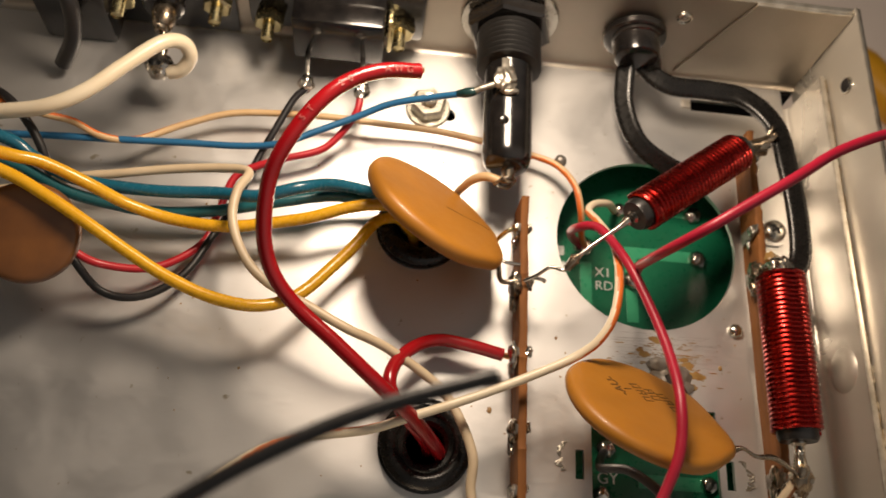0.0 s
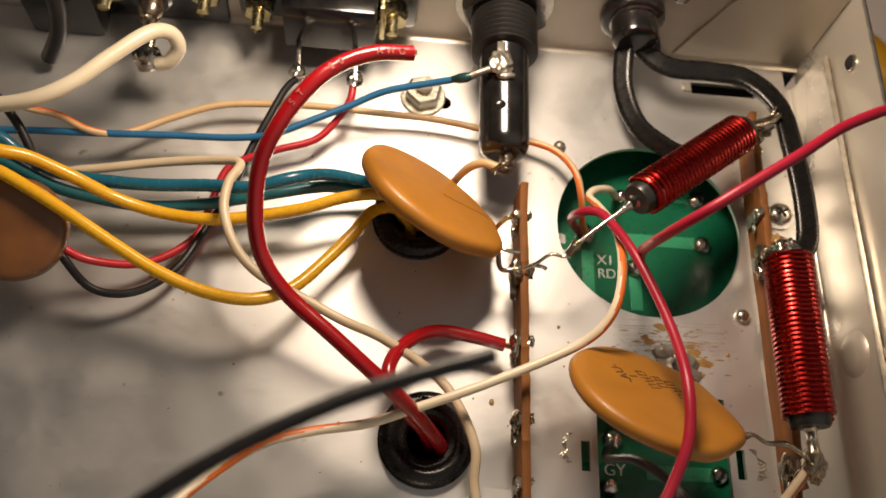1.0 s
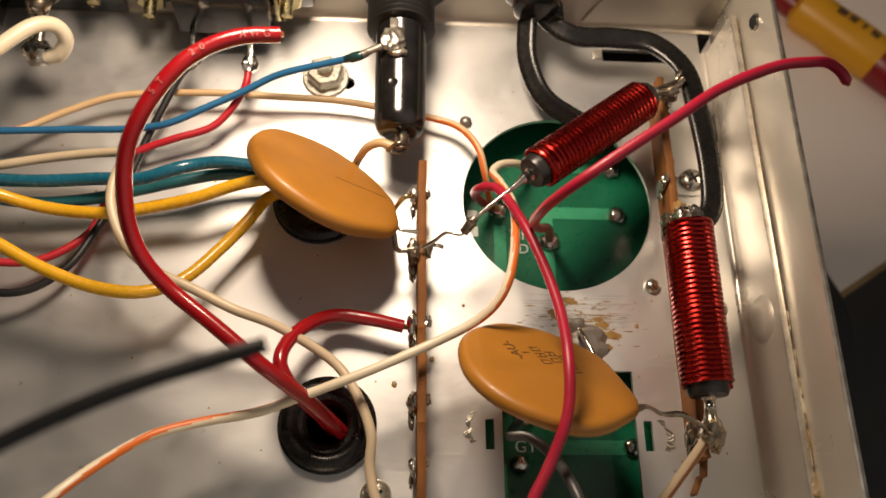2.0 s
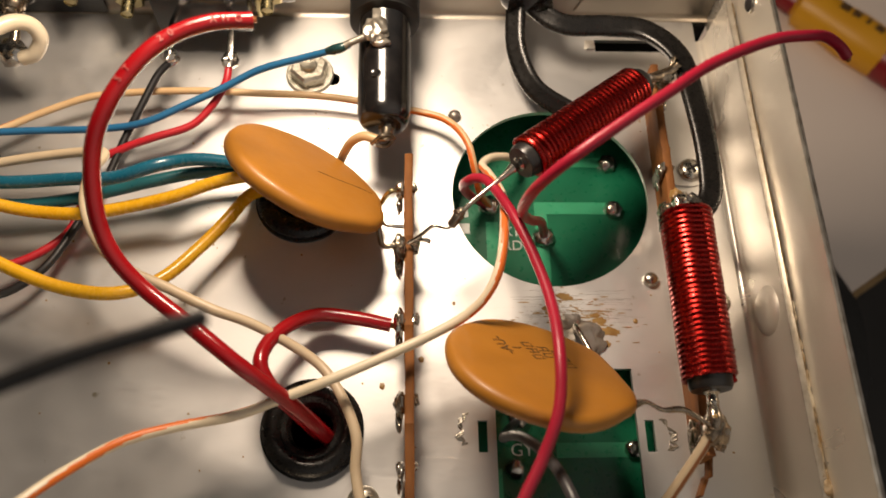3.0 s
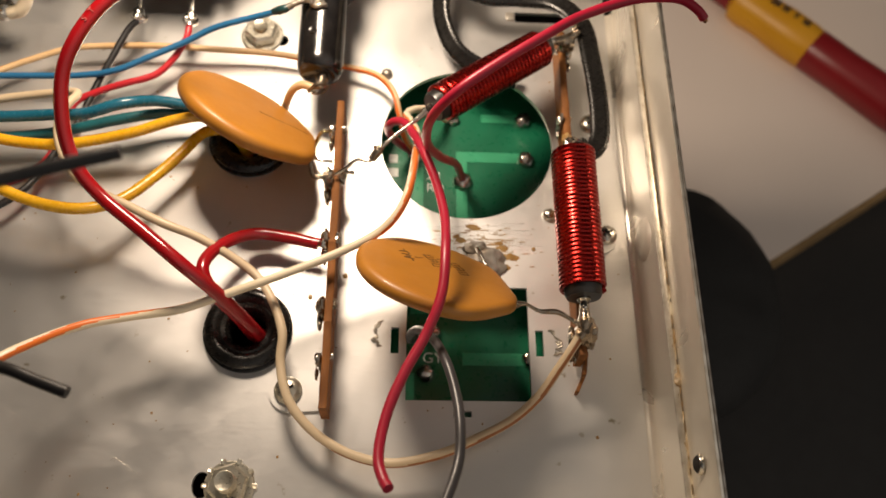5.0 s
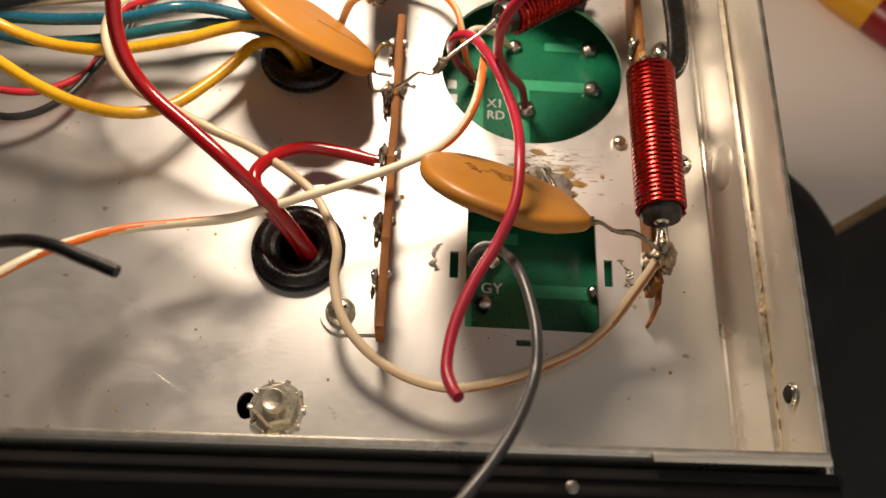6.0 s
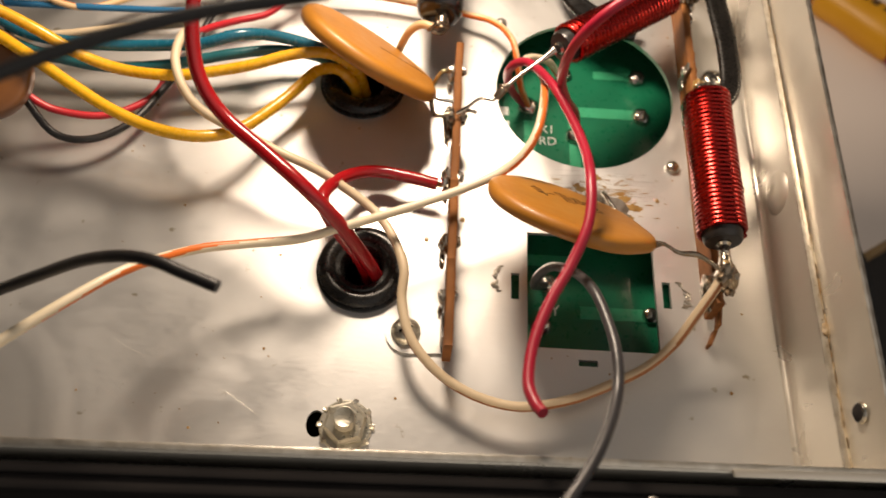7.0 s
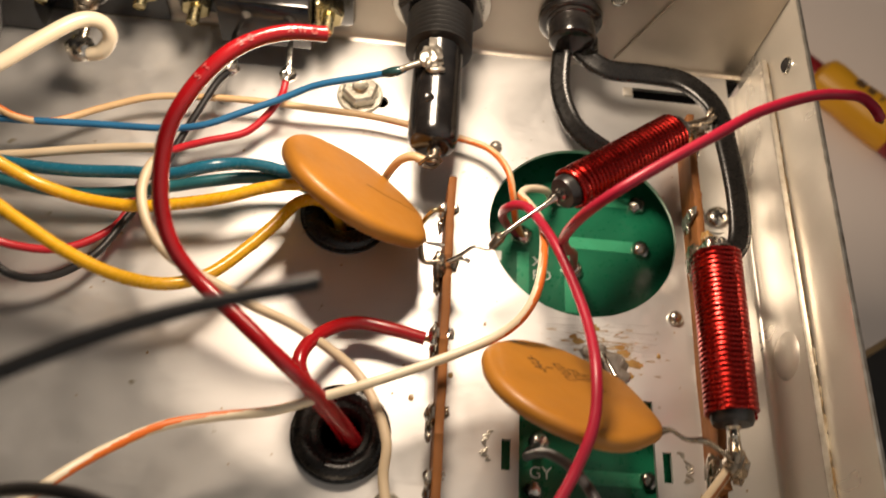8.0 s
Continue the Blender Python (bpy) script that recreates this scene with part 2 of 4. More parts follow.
def g_plate(bm, outline, holes, z0, z1):
    """A flat plate between two heights, with holes through it."""
    edges = []
    for loop in (outline, *holes):
        vs = [bm.verts.new((x, y, z1)) for x, y in loop]
        edges += [bm.edges.new((vs[i], vs[(i + 1) % len(vs)])) for i in range(len(vs))]
    bmesh.ops.triangle_fill(bm, use_beauty=True, use_dissolve=False, edges=edges)
    got = bmesh.ops.extrude_face_region(bm, geom=list(bm.faces))["geom"]
    for v in got:
        if isinstance(v, bmesh.types.BMVert):
            v.co.z = z0
    return bm


def circle(cx, cy, r, n=48):
    return [(cx + r * math.cos(2 * math.pi * k / n), cy + r * math.sin(2 * math.pi * k / n)) for k in range(n)]


def rect(x0, y0, x1, y1):
    return [(x0, y0), (x1, y0), (x1, y1), (x0, y1)]


def g_extrude(bm, outline, to_world, depth):
    """An outline in a plane given by to_world, made depth thick along its normal."""
    a = [bm.verts.new(to_world @ Vector((x, y, 0))) for x, y in outline]
    b = [bm.verts.new(to_world @ Vector((x, y, depth))) for x, y in outline]
    bm.faces.new(a)
    bm.faces.new(b[::-1])
    for i in range(len(a)):
        bm.faces.new((a[i], a[(i + 1) % len(a)], b[(i + 1) % len(a)], b[i]))
    return bm


def text_part(words, size, m, material, parent, name="lettering"):
    """Flat letters of the built-in font at the pose m (in centimetres), with a little depth."""
    cu = bpy.data.curves.new("letters", "FONT")
    cu.body, cu.size, cu.extrude, cu.align_x, cu.align_y = words, size, 0.006, "CENTER", "CENTER"
    tmp = bpy.data.objects.new("letters", cu)
    me = bpy.data.meshes.new_from_object(tmp)
    bpy.data.objects.remove(tmp)
    bpy.data.curves.remove(cu)
    bm = bmesh.new()
    bm.from_mesh(me)
    bpy.data.meshes.remove(me)
    bm.transform(m)
    return part(name, bm, material, parent, smooth=False)


# ---- the chassis ----
chassis = thing("chassis", (-4, 2.5, -0.1), "open shiny tinned-steel equipment chassis with cut-outs and folded walls", "chassis")
STUD = (-2.95, -2.87)
holes = [
    circle(1.48, 4.63, 1.9, 72), rect(0.22, -1.22, 2.67, 1.16),
    rect(-0.09, -0.28, 0.07, 0.26), rect(2.80, -0.30, 2.96, 0.24), rect(1.15, -1.54, 1.50, -1.42),
    circle(-2.9, 0.13, 0.80, 40), circle(-3.25, 4.50, 0.79, 40), rect(2.68, 8.06, 4.15, 8.36), circle(-2.80, 7.28, 0.15, 16),
    [(STUD[0] - 0.52 + 0.17 * math.cos(a), STUD[1] + 0.02 + 0.24 * math.sin(a)) for a in [2 * math.pi * k / 16 for k in range(16)]],
]
part("base_panel", g_plate(bmesh.new(), [(-17, -4.17), (4.86, -3.86), (4.86, 8.86), (-17, 8.86)], holes, -0.1, 0.0), M["sheet"], chassis, "scratched tinned base panel with round and square cut-outs", smooth=False)


def folded(profile, y0, y1, thick, plane="xz", cuts=1):
    """A bent strip: a profile of points, drawn out along y (or along x), with thickness to its outer side."""
    bm = bmesh.new()
    pts = [Vector(p) for p in profile]
    outer = []
    for i, p in enumerate(pts):
        d = (pts[min(i + 1, len(pts) - 1)] - pts[max(i - 1, 0)]).normalized()
        outer.append(p + Vector((d.y, -d.x)) * thick)
    loop = pts + outer[::-1]
    ends = []
    for k in range(cuts + 1):
        y = y0 + (y1 - y0) * k / cuts
        ends.append([bm.verts.new((q.x, y, q.y) if plane == "xz" else (y, q.x, q.y)) for q in loop])
    for a, b in zip(ends, ends[1:]):
        for i in range(len(loop)):
            bm.faces.new((a[i], a[(i + 1) % len(loop)], b[(i + 1) % len(loop)], b[i]))
    bm.faces.new(ends[0])
    bm.faces.new(ends[-1][::-1])
    return bm


def askew(bm):
    """The front edge runs a little out of square with the base."""
    for v in bm.verts:
        v.co.y += 0.015 * (v.co.x - 1.5)
    return bm


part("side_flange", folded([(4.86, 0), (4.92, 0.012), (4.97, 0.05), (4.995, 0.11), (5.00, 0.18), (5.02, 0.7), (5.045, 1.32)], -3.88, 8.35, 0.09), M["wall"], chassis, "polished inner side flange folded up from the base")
part("flange_rim", g_box(bmesh.new(), (5.085, 2.235, 1.335), (0.12, 12.2, 0.05), 0.015), M["edge"], chassis, "bare cut rim of the flange")
rng = random.Random(4)
line = [(5.155 + rng.uniform(-0.008, 0.008), -3.85 + 12.1 * k / 120, 1.335 + rng.uniform(-0.01, 0.01)) for k in range(121)]
part("seam", g_tube(bmesh.new(), line, [0.026 * rng.uniform(0.4, 1.2) for k in range(121)], 6, 2), M["seam"], chassis, "dark brown seam between flange and wall")
bm = bmesh.new()
for k in range(260):
    y = rng.choice((rng.gauss(-0.2, 0.55), rng.uniform(-3.8, 2.6), rng.gauss(-3.0, 0.5)))
    if -3.85 < y < 3.2:
        g_blob(bm, (5.135 + rng.gauss(0, 0.025), y, 1.352), rng.uniform(0.010, 0.030), (0.9, rng.uniform(1.5, 5.0), 0.3), k * 1.7, 0.6, 2)
g_blob(bm, (5.14, -1.15, 1.36), 0.10, (0.8, 1.3, 0.5), 4.0, 0.4, 3)
part("glue_line", bm, M["glue"], chassis, "yellowed crusty glue along the flange")
bm = g_box(bmesh.new(), (5.22, 2.5, 2.685), (0.055, 13.2, 0.03), 0.01)
for v in bm.verts:
    v.co.x -= 0.06 if v.co.y < 0 else 0.0
part("side_rim", bm, M["edge"], chassis)
bm = g_box(bmesh.new(), (5.283, 2.5, 1.9), (0.05, 13.2, 1.56), 0.015)
for v in bm.verts:
    v.co.x -= 0.06 if v.co.y < 0 else 0.0
part("painted_outside", bm, M["dull"], chassis, "chipped dark paint on the outside of the wall")
dimple = g_lathe(bmesh.new(), [(0.46, -0.02), (0.43, 0.01), (0.38, 0.05), (0.30, 0.085), (0.18, 0.105), (0.0, 0.11)], (5.012, 2.0, 0.66), (-1, 0, 0.02), 40)
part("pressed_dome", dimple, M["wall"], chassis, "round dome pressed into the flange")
bm = bmesh.new()
g_box(bm, (5.225, 2.5, 1.27), (0.05, 13.2, 2.80), 0.015)
for v in bm.verts:
    v.co.x -= 0.06 if v.co.y < 0 and v.co.z > 0 else 0.0
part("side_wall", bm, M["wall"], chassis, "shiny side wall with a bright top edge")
for y in (7.66, -2.78):
    hole = g_lathe(bmesh.new(), [(0.10, 0.02), (0.13, 0.05), (0.16, 0.04), (0.18, 0.0), (0.18, -0.02)], (5.19 - (0.08 if y < 0 else 0), y, 2.0), (-1, 0, 0), 20)
    part("wall_hole", hole, M["steel"], chassis, "burred rim of a screw hole")
    part("hole_core", g_lathe(bmesh.new(), [(0.0, 0.07), (0.10, 0.065), (0.145, 0.03), (0.145, -0.03)], (5.17 - (0.08 if y < 0 else 0), y, 2.0), (-1, 0, 0), 16), M["panel"], chassis)
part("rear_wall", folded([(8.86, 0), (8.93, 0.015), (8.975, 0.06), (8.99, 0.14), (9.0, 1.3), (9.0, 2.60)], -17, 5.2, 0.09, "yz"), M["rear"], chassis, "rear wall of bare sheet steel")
part("rear_rim", g_box(bmesh.new(), (-5.9, 9.05, 2.62), (22.2, 0.12, 0.05), 0.015), M["edge"], chassis)
to_rear = Matrix(((1, 0, 0, 0), (0, 0, -1, 8.985), (0, 1, 0, 0), (0, 0, 0, 1)))
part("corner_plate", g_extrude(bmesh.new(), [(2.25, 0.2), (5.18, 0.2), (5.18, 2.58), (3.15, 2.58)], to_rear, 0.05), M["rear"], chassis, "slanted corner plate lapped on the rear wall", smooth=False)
part("corner_rim", g_box(bmesh.new(), (4.15, 8.98, 2.60), (2.0, 0.10, 0.05), 0.015), M["edge"], chassis)
part("rear_hole", g_lathe(bmesh.new(), [(0.11, 0.06), (0.15, 0.05), (0.17, 0.0), (0.11, 0.0)], (1.86, 8.995, 1.96), (0, -1, 0), 20), M["steel"], chassis)
part("hole_core", g_lathe(bmesh.new(), [(0.0, 0.02), (0.10, 0.02), (0.10, 0.0)], (1.86, 8.99, 1.96), (0, -1, 0), 20), M["panel"], chassis)
part("eyelet", g_lathe(bmesh.new(), [(0.10, 0.0), (0.10, 0.04), (0.125, 0.07), (0.16, 0.05), (0.17, 0.0)], (1.86, 8.985, 1.96), (0, -1, 0), 24), M["steel"], chassis, "bright burred edge of a hole")
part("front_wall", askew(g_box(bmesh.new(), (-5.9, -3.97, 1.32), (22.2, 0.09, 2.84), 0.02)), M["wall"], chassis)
part("front_rim", askew(g_box(bmesh.new(), (-5.9, -3.93, 2.755), (22.2, 0.10, 0.03), 0.01)), M["edge"], chassis)
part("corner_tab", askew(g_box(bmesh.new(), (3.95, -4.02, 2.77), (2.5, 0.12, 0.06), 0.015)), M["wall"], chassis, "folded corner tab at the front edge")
part("slot_tab", g_box(bmesh.new(), (2.56, 8.2, 0.03), (0.2, 0.22, 0.05), 0.015), M["edge"], chassis, "bright bent tab at the end of the slot")
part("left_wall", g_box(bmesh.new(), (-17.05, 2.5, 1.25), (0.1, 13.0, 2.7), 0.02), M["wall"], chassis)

front_panel = thing("front_panel", (-5.9, -4.4, -10.6), "black painted front panel standing before the chassis", "panel")
part("face", askew(g_box(bmesh.new(), (-5.9, -4.23, -3.98), (22.6, 0.16, 13.24), 0.03)), M["panel"], front_panel)
part("edge_lip", askew(g_box(bmesh.new(), (-5.9, -4.42, 2.45), (22.6, 0.22, 0.25), 0.05)), M["panel"], front_panel, "rounded black top lip")
part("screw", g_lathe(bmesh.new(), [(0.10, 0.0), (0.095, 0.03), (0.06, 0.05), (0, 0.06)], (1.6, -4.42, 2.575), (0, 0, 1), 20), M["dull"], front_panel, "small dull screw head")
# Made-up filler box; the rear upstand keeps the lit board out of the slot.
filler = tagged(obj("filler_box", g_box(g_box(bmesh.new(), (-5.9, 2.5, -5.88), (22.4, 12.9, 9.44), 0.1), (-5.9, 8.9, -0.66), (22.2, 0.1, 1.1), 0.02), M["panel"], (-5.9, 2.5, -10.6)), "unseen black box added under the chassis to keep its openings dark", "case")


# ---- small hardware ----
def screw(name, c, r=0.24, axis=(0, 0, 1), material="steel", label="cross-head screw in the base panel", group="panel screws", cross=True):
    t = thing(name, c, label, "screw", group)
    part("head", g_lathe(bmesh.new(), [(r, 0.0), (r, 0.03), (r * 0.92, 0.08), (r * 0.6, 0.13), (0.0, 0.15)], c, axis, 24), M[material], t)
    if cross:
        bm = bmesh.new()
        m = turn_to(axis) @ Matrix.Rotation(0.5, 4, "Z")
        off = Vector(c) + Vector(axis).normalized() * 0.135
        g_box(bm, off, (r * 0.95, r * 0.17, 0.05), 0, m)
        g_box(bm, off, (r * 0.17, r * 0.95, 0.052), 0, m)
        part("cross_recess", bm, M["panel"], t, "dark cross recess")
    return t


def hex_nut(name, c, r, h, axis, material, label, stud_r=0.1, stud_h=0.2, washer=0.0, category="nut", group="chassis nuts", teeth=0):
    t = thing(name, c, label, category, group)
    z = 0.0
    if washer:
        bm = g_lathe(bmesh.new(), [(stud_r, 0.0), (washer, 0.0), (washer, 0.04), (washer * 0.95, 0.06), (stud_r, 0.06)], c, axis, 36)
        for k in range(teeth):
            a = 2 * math.pi * k / teeth
            m = turn_to(axis)
            g_box(bm, Vector(c) + m @ Vector((washer * 0.98 * math.cos(a), washer * 0.98 * math.sin(a), 0.05)), (0.10, 0.09, 0.05), 0.01, m @ Matrix.Rotation(a, 4, "Z") @ Matrix.Rotation(0.5, 4, "X"))
        part("washer", bm, M[material], t)
        z = 0.06
    part("nut", g_lathe(bmesh.new(), [(stud_r, z), (r * 0.9, z), (r, z + 0.04), (r, z + h - 0.05), (r * 0.86, z + h), (stud_r, z + h)], c, axis, 6, 0.3), M[material], t)
    prof, k = [], 0.0
    while k < stud_h:
        prof += [(stud_r, z + h * 0.5 + k), (stud_r * 0.9, z + h * 0.5 + k + 0.025)]
        k += 0.05
    part("stud", g_lathe(bmesh.new(), [(0, z), *prof, (stud_r * 0.85, z + h * 0.5 + stud_h), (0, z + h * 0.5 + stud_h + 0.01)], c, axis, 18), M[material], t, "threaded stud end")
    return t


hex_nut("stud_nut", (STUD[0], STUD[1], 0.0), 0.39, 0.24, (0, 0, 1), "zinc", "toothed lock nut on a threaded stud in the base", 0.19, 0.42, 0.46, teeth=10)
hex_nut("floor_nut", (-3.26, 7.38, 0.0), 0.39, 0.26, (0, 0, 1), "zinc", "zinc-plated lock nut and washer on the base", 0.17, 0.22, 0.48)
screw("rivet", (-0.34, 6.40, 0.0), 0.13, material="dull", label="small dull rivet head in the base panel", cross=False)
screw("rivet", (3.22, 2.85, 0.0), 0.15, material="steel", label="small shiny rivet head beside the round cut-out", cross=False)
screw("cross_screw", (4.28, 5.16, 0.055), 0.25)
screw("cross_screw", (4.42, 2.38, 0.055), 0.22)
screw("cross_screw", (-2.02, -1.08, 0.065), 0.27, material="zinc")

# ---- green circuit board below the cut-outs ----
PCB = -0.92
board = thing("circuit_board", (1.5, 2.5, PCB - 0.16), "green circuit board seen through the round and square cut-outs", "circuit board")
part("board", g_box(bmesh.new(), (1.5, 2.6, PCB - 0.08), (6.4, 10.0, 0.16), 0.02), M["board"], board, smooth=False)
for x0, y0, x1, y1 in ((1.9, 5.78, 2.9, 6.0), (1.55, 4.68, 2.9, 4.95), (1.30, 3.2, 1.55, 4.95), (0.30, 3.0, 0.55, 4.5), (1.4, -0.22, 2.9, 0.05), (0.3, 0.9, 1.3, 1.15), (0.2, -2.0, 0.4, -0.4)):
    part("copper_track", g_box(bmesh.new(), ((x0 + x1) / 2, (y0 + y1) / 2, PCB + 0.004), (x1 - x0, y1 - y0, 0.012), 0), M["trace"], board, "light green copper track", smooth=False)
for k, (x, y, r) in enumerate(((2.90, 5.85, 0.19), (2.92, 4.77, 0.20), (0.38, 4.85, 0.22), (1.45, 4.15, 0.22), (1.22, 5.82, 0.16), (0.74, 0.49, 0.2), (0.63, -0.42, 0.19), (2.80, -0.08, 0.17))):
    part("solder_joint", g_blob(bmesh.new(), (x, y, PCB + 0.05), r, (1, 1, 0.75), k * 3.1, 0.2), M["solder"], board, "shiny solder joint")
text_part("X1", 0.30, pose(0.80, 4.28, PCB + 0.006), M["ink"], board)
text_part("RD", 0.30, pose(0.82, 3.97, PCB + 0.006), M["ink"], board)
text_part("GY", 0.32, pose(0.78, -0.08, PCB + 0.006), M["ink"], board)
bm = bmesh.new()
g_box(bm, (-0.15, 4.72, PCB + 0.006), (0.2, 0.22, 0.012))
g_box(bm, (-0.15, 4.35, PCB + 0.006), (0.24, 0.22, 0.012))
part("lettering", bm, M["ink"], board, smooth=False)

# ---- terminal strips ----


def terminal_strip(base, x, y0, y1, z0, z1, lugs, feet, label):
    t = thing("terminal_strip", base, label, "terminal strip", "terminal strips")
    bm = bmesh.new()
    n = 60
    rings = []
    for k in range(n + 1):
        y = y0 + (y1 - y0) * k / n
        dx = 0.02 * noise.noise((y * 1.1, x, 0))
        top = z1 + 0.03 * noise.noise((y * 5.0, x, 2)) + (0.05 if k % 15 == 0 else 0)
        rings.append([bm.verts.new((x + dx + sx * 0.075, y, z)) for sx, z in ((-1, z0), (-1, top), (-0.6, top + 0.02), (0.6, top + 0.02), (1, top), (1, z0))])
    for a, b in zip(rings, rings[1:]):
        for i in range(6):
            bm.faces.new((a[i], a[(i + 1) % 6], b[(i + 1) % 6], b[i]))
    bm.faces.new(rings[0])
    bm.faces.new(rings[-1][::-1])
    part("insulator", bm, M["phenolic"], t, "frayed brown phenolic board on edge")
    for k, (y, side, size) in enumerate(lugs):
        bm = bmesh.new()
        m = Matrix(((0, 0, 1, x + side * 0.10), (1, 0, 0, y), (0, 1, 0, z0), (0, 0, 0, 1)))
        g_extrude(bm, [(-0.12, 0.1), (0.12, 0.1), (0.15, 0.5), (0.10, z1 - z0 + 0.02), (0.05, z1 - z0 + 0.16), (-0.08, z1 - z0 + 0.10), (-0.15, 0.5)], m, side * 0.035)
        lug = part("solder_lug", bm, M["dull"], t, "tinned solder lug")
        bm = bmesh.new()
        g_blob(bm, (x + side * 0.15, y, z1 - 0.08), 0.15 * size, (0.7, 1.4, 1.1), k * 2.3 + x, 0.45)
        g_blob(bm, (x + side * 0.17, y - 0.24, z1 - 0.22), 0.10 * size, (0.6, 2.0, 1.0), k * 3.3 + x, 0.5)
        g_blob(bm, (x - side * 0.10, y + 0.05, z1 - 0.06), 0.10 * size, (0.7, 1.1, 1.0), k * 1.3 + x, 0.5)
        part("solder", bm, M["flux" if k % 2 else "solder"], lug, "lumpy solder")
    for y, yy, side, r in feet:
        bm = bmesh.new()
        fx = x + side * 0.7
        out = [(fx + side * r * math.cos(a), y + r * math.sin(a)) for a in [math.pi * (k / 14 - 0.5) for k in range(15)]]
        out = [(x + side * 0.04, y - r * 0.9), *out, (x + side * 0.04, y + r * 0.9)] if side > 0 else [(x + side * 0.04, y - r * 0.9), *out, (x + side * 0.04, y + r * 0.9)]
        g_extrude(bm, out, Matrix.Translation((0, 0, 0.004)), 0.05)
        g_box(bm, (x + side * 0.10, y, (z0 + 0.3) / 2), (0.05, r * 1.2, z0 + 0.4), 0.01)
        part("mounting_foot", bm, M["sheet"], t, "tinned mounting foot")
    return t


terminal_strip((-1.27, 1.6, 0.0), -1.27, -1.65, 4.95, 0.16, 0.92, [(4.25, -1, 0.8), (3.1, -1, 1.3), (1.75, -1, 1.05), (0.35, -1, 0.95), (-0.7, -1, 0.6)], [(-1.08, 0, -1, 0.42)], "long terminal strip of brown phenolic board with soldered lugs")
terminal_strip((3.6, 3.0, 0.0), 3.56, -0.55, 7.05, 0.16, 0.85, [(6.55, 1, 0.7), (3.85, -1, 1.1), (4.75, -1, 0.5), (-0.15, -1, 1.1)], [(5.16, 0, 1, 0.34), (2.36, 0, 1, 0.40)], "terminal strip of brown phenolic board under the red coils")
tail = thing("strip_tail", (3.75, -0.75, 0.0), "broken brown phenolic tail at the strip's end", "terminal strip")
bm = bmesh.new()
g_box(bm, (3.66, -0.62, 0.42), (0.06, 0.40, 0.26), 0.01, Matrix.Rotation(-0.15, 4, "Z"))
g_box(bm, (3.60, -0.92, 0.14), (0.06, 0.36, 0.26), 0.01, Matrix.Rotation(-0.45, 4, "Z"))
part("insulator", bm, M["phenolic"], tail)


# ---- chokes: red enamelled wire on black rods ----
def choke(a, b, r, turns, label, bare=0.40):
    a, b = Vector(a), Vector(b)
    axis, length = (b - a).normalized(), (b - a).length
    t = thing("wire_choke", a, label, "coil", "red chokes")
    part("core", g_lathe(bmesh.new(), [(0, 0.20), (r * 0.80, 0.20), (r * 0.88, 0.26), (r * 0.88, length - 0.26), (r * 0.80, length - 0.2), (0, length - 0.2)], a, axis, 28), M["ferrite"], t, "black ferrite rod")
    m = Matrix.Translation(a) @ turn_to(axis)
    h0, h1 = bare, length - 0.36
    w = (h1 - h0) / turns / 2
    pts = []
    seg = 26
    for k in range(turns * seg + 1):
        ang = 2 * math.pi * k / seg
        rr = r * (1 + 0.012 * noise.noise((k * 0.02, r, length)))
        pts.append(m @ Vector((rr * math.cos(ang), rr * math.sin(ang), h0 + (h1 - h0) * k / (turns * seg) + 0.012 * noise.noise((k * 0.05, 3, length)))))
    part("winding", g_tube(bmesh.new(), pts, w * 1.10, 8, smooth=False), M["enamel"], t, "close turns of glossy red enamelled copper wire")
    for end, away in ((a, -axis), (b, axis)):
        o = end - away * 0.22
        part("end_cap", g_lathe(bmesh.new(), [(0.13, 0), (0.13, 0.06), (0.09, 0.10), (0.09, 0.2), (0.10, 0.22), (0.05, 0.3), (0, 0.3)], o, away, 16), M["solder"], t, "soldered end ferrule")
    return t


choke((0.50, 4.20, 1.78), (3.24, 6.40, 1.38), 0.36, 29, "red wire-wound choke on a black rod, slung across the round cut-out")
choke((3.46, 3.62, 1.62), (3.49, 0.16, 1.50), 0.40, 33, "red wire-wound choke on a black rod, upright along the terminal strip", 0.20)


# ---- disc capacitors ----
def disc_capacitor(c, normal, along, r, half, material, label, lead_angle=None, neck=0.11):
    n = Vector(normal).normalized()
    a = (Vector(along) - n * Vector(along).dot(n)).normalized()
    b = n.cross(a)
    t = thing("disc_capacitor", c, label, "capacitor", "disc capacitors")
    bm = bmesh.new()
    rim = [(0, 1.0), (0.5, 1.0), (0.84, 0.98), (0.91, 0.93), (0.95, 0.83), (0.978, 0.62), (0.994, 0.32), (1.0, 0.0)]
    g_lathe(bm, [(r * q, s * half * h) for s, row in ((-1, rim), (1, rim[:-1][::-1])) for q, h in row], (0, 0, 0), (0, 0, 1), 64)
    m = Matrix(((a.x, b.x, n.x, c[0]), (a.y, b.y, n.y, c[1]), (a.z, b.z, n.z, c[2]), (0, 0, 0, 1)))
    for v in bm.verts:
        ang, rad = math.atan2(v.co.y, v.co.x), math.hypot(v.co.x, v.co.y) / r
        k = 1 + 0.02 * noise.noise((v.co.x * 1.2, v.co.y * 1.2, c[0]))
        for la in lead_angle or ():
            d = (ang - la + math.pi) % (2 * math.pi) - math.pi
            k += neck * rad ** 3 * math.exp(-(d / 0.20) ** 2)
        v.co = m @ Vector((v.co.x * k, v.co.y * k, v.co.z * (1 + 0.05 * noise.noise(v.co * 0.9 + Vector(c)))))
    part("disc", bm, M[material], t)
    return t, m


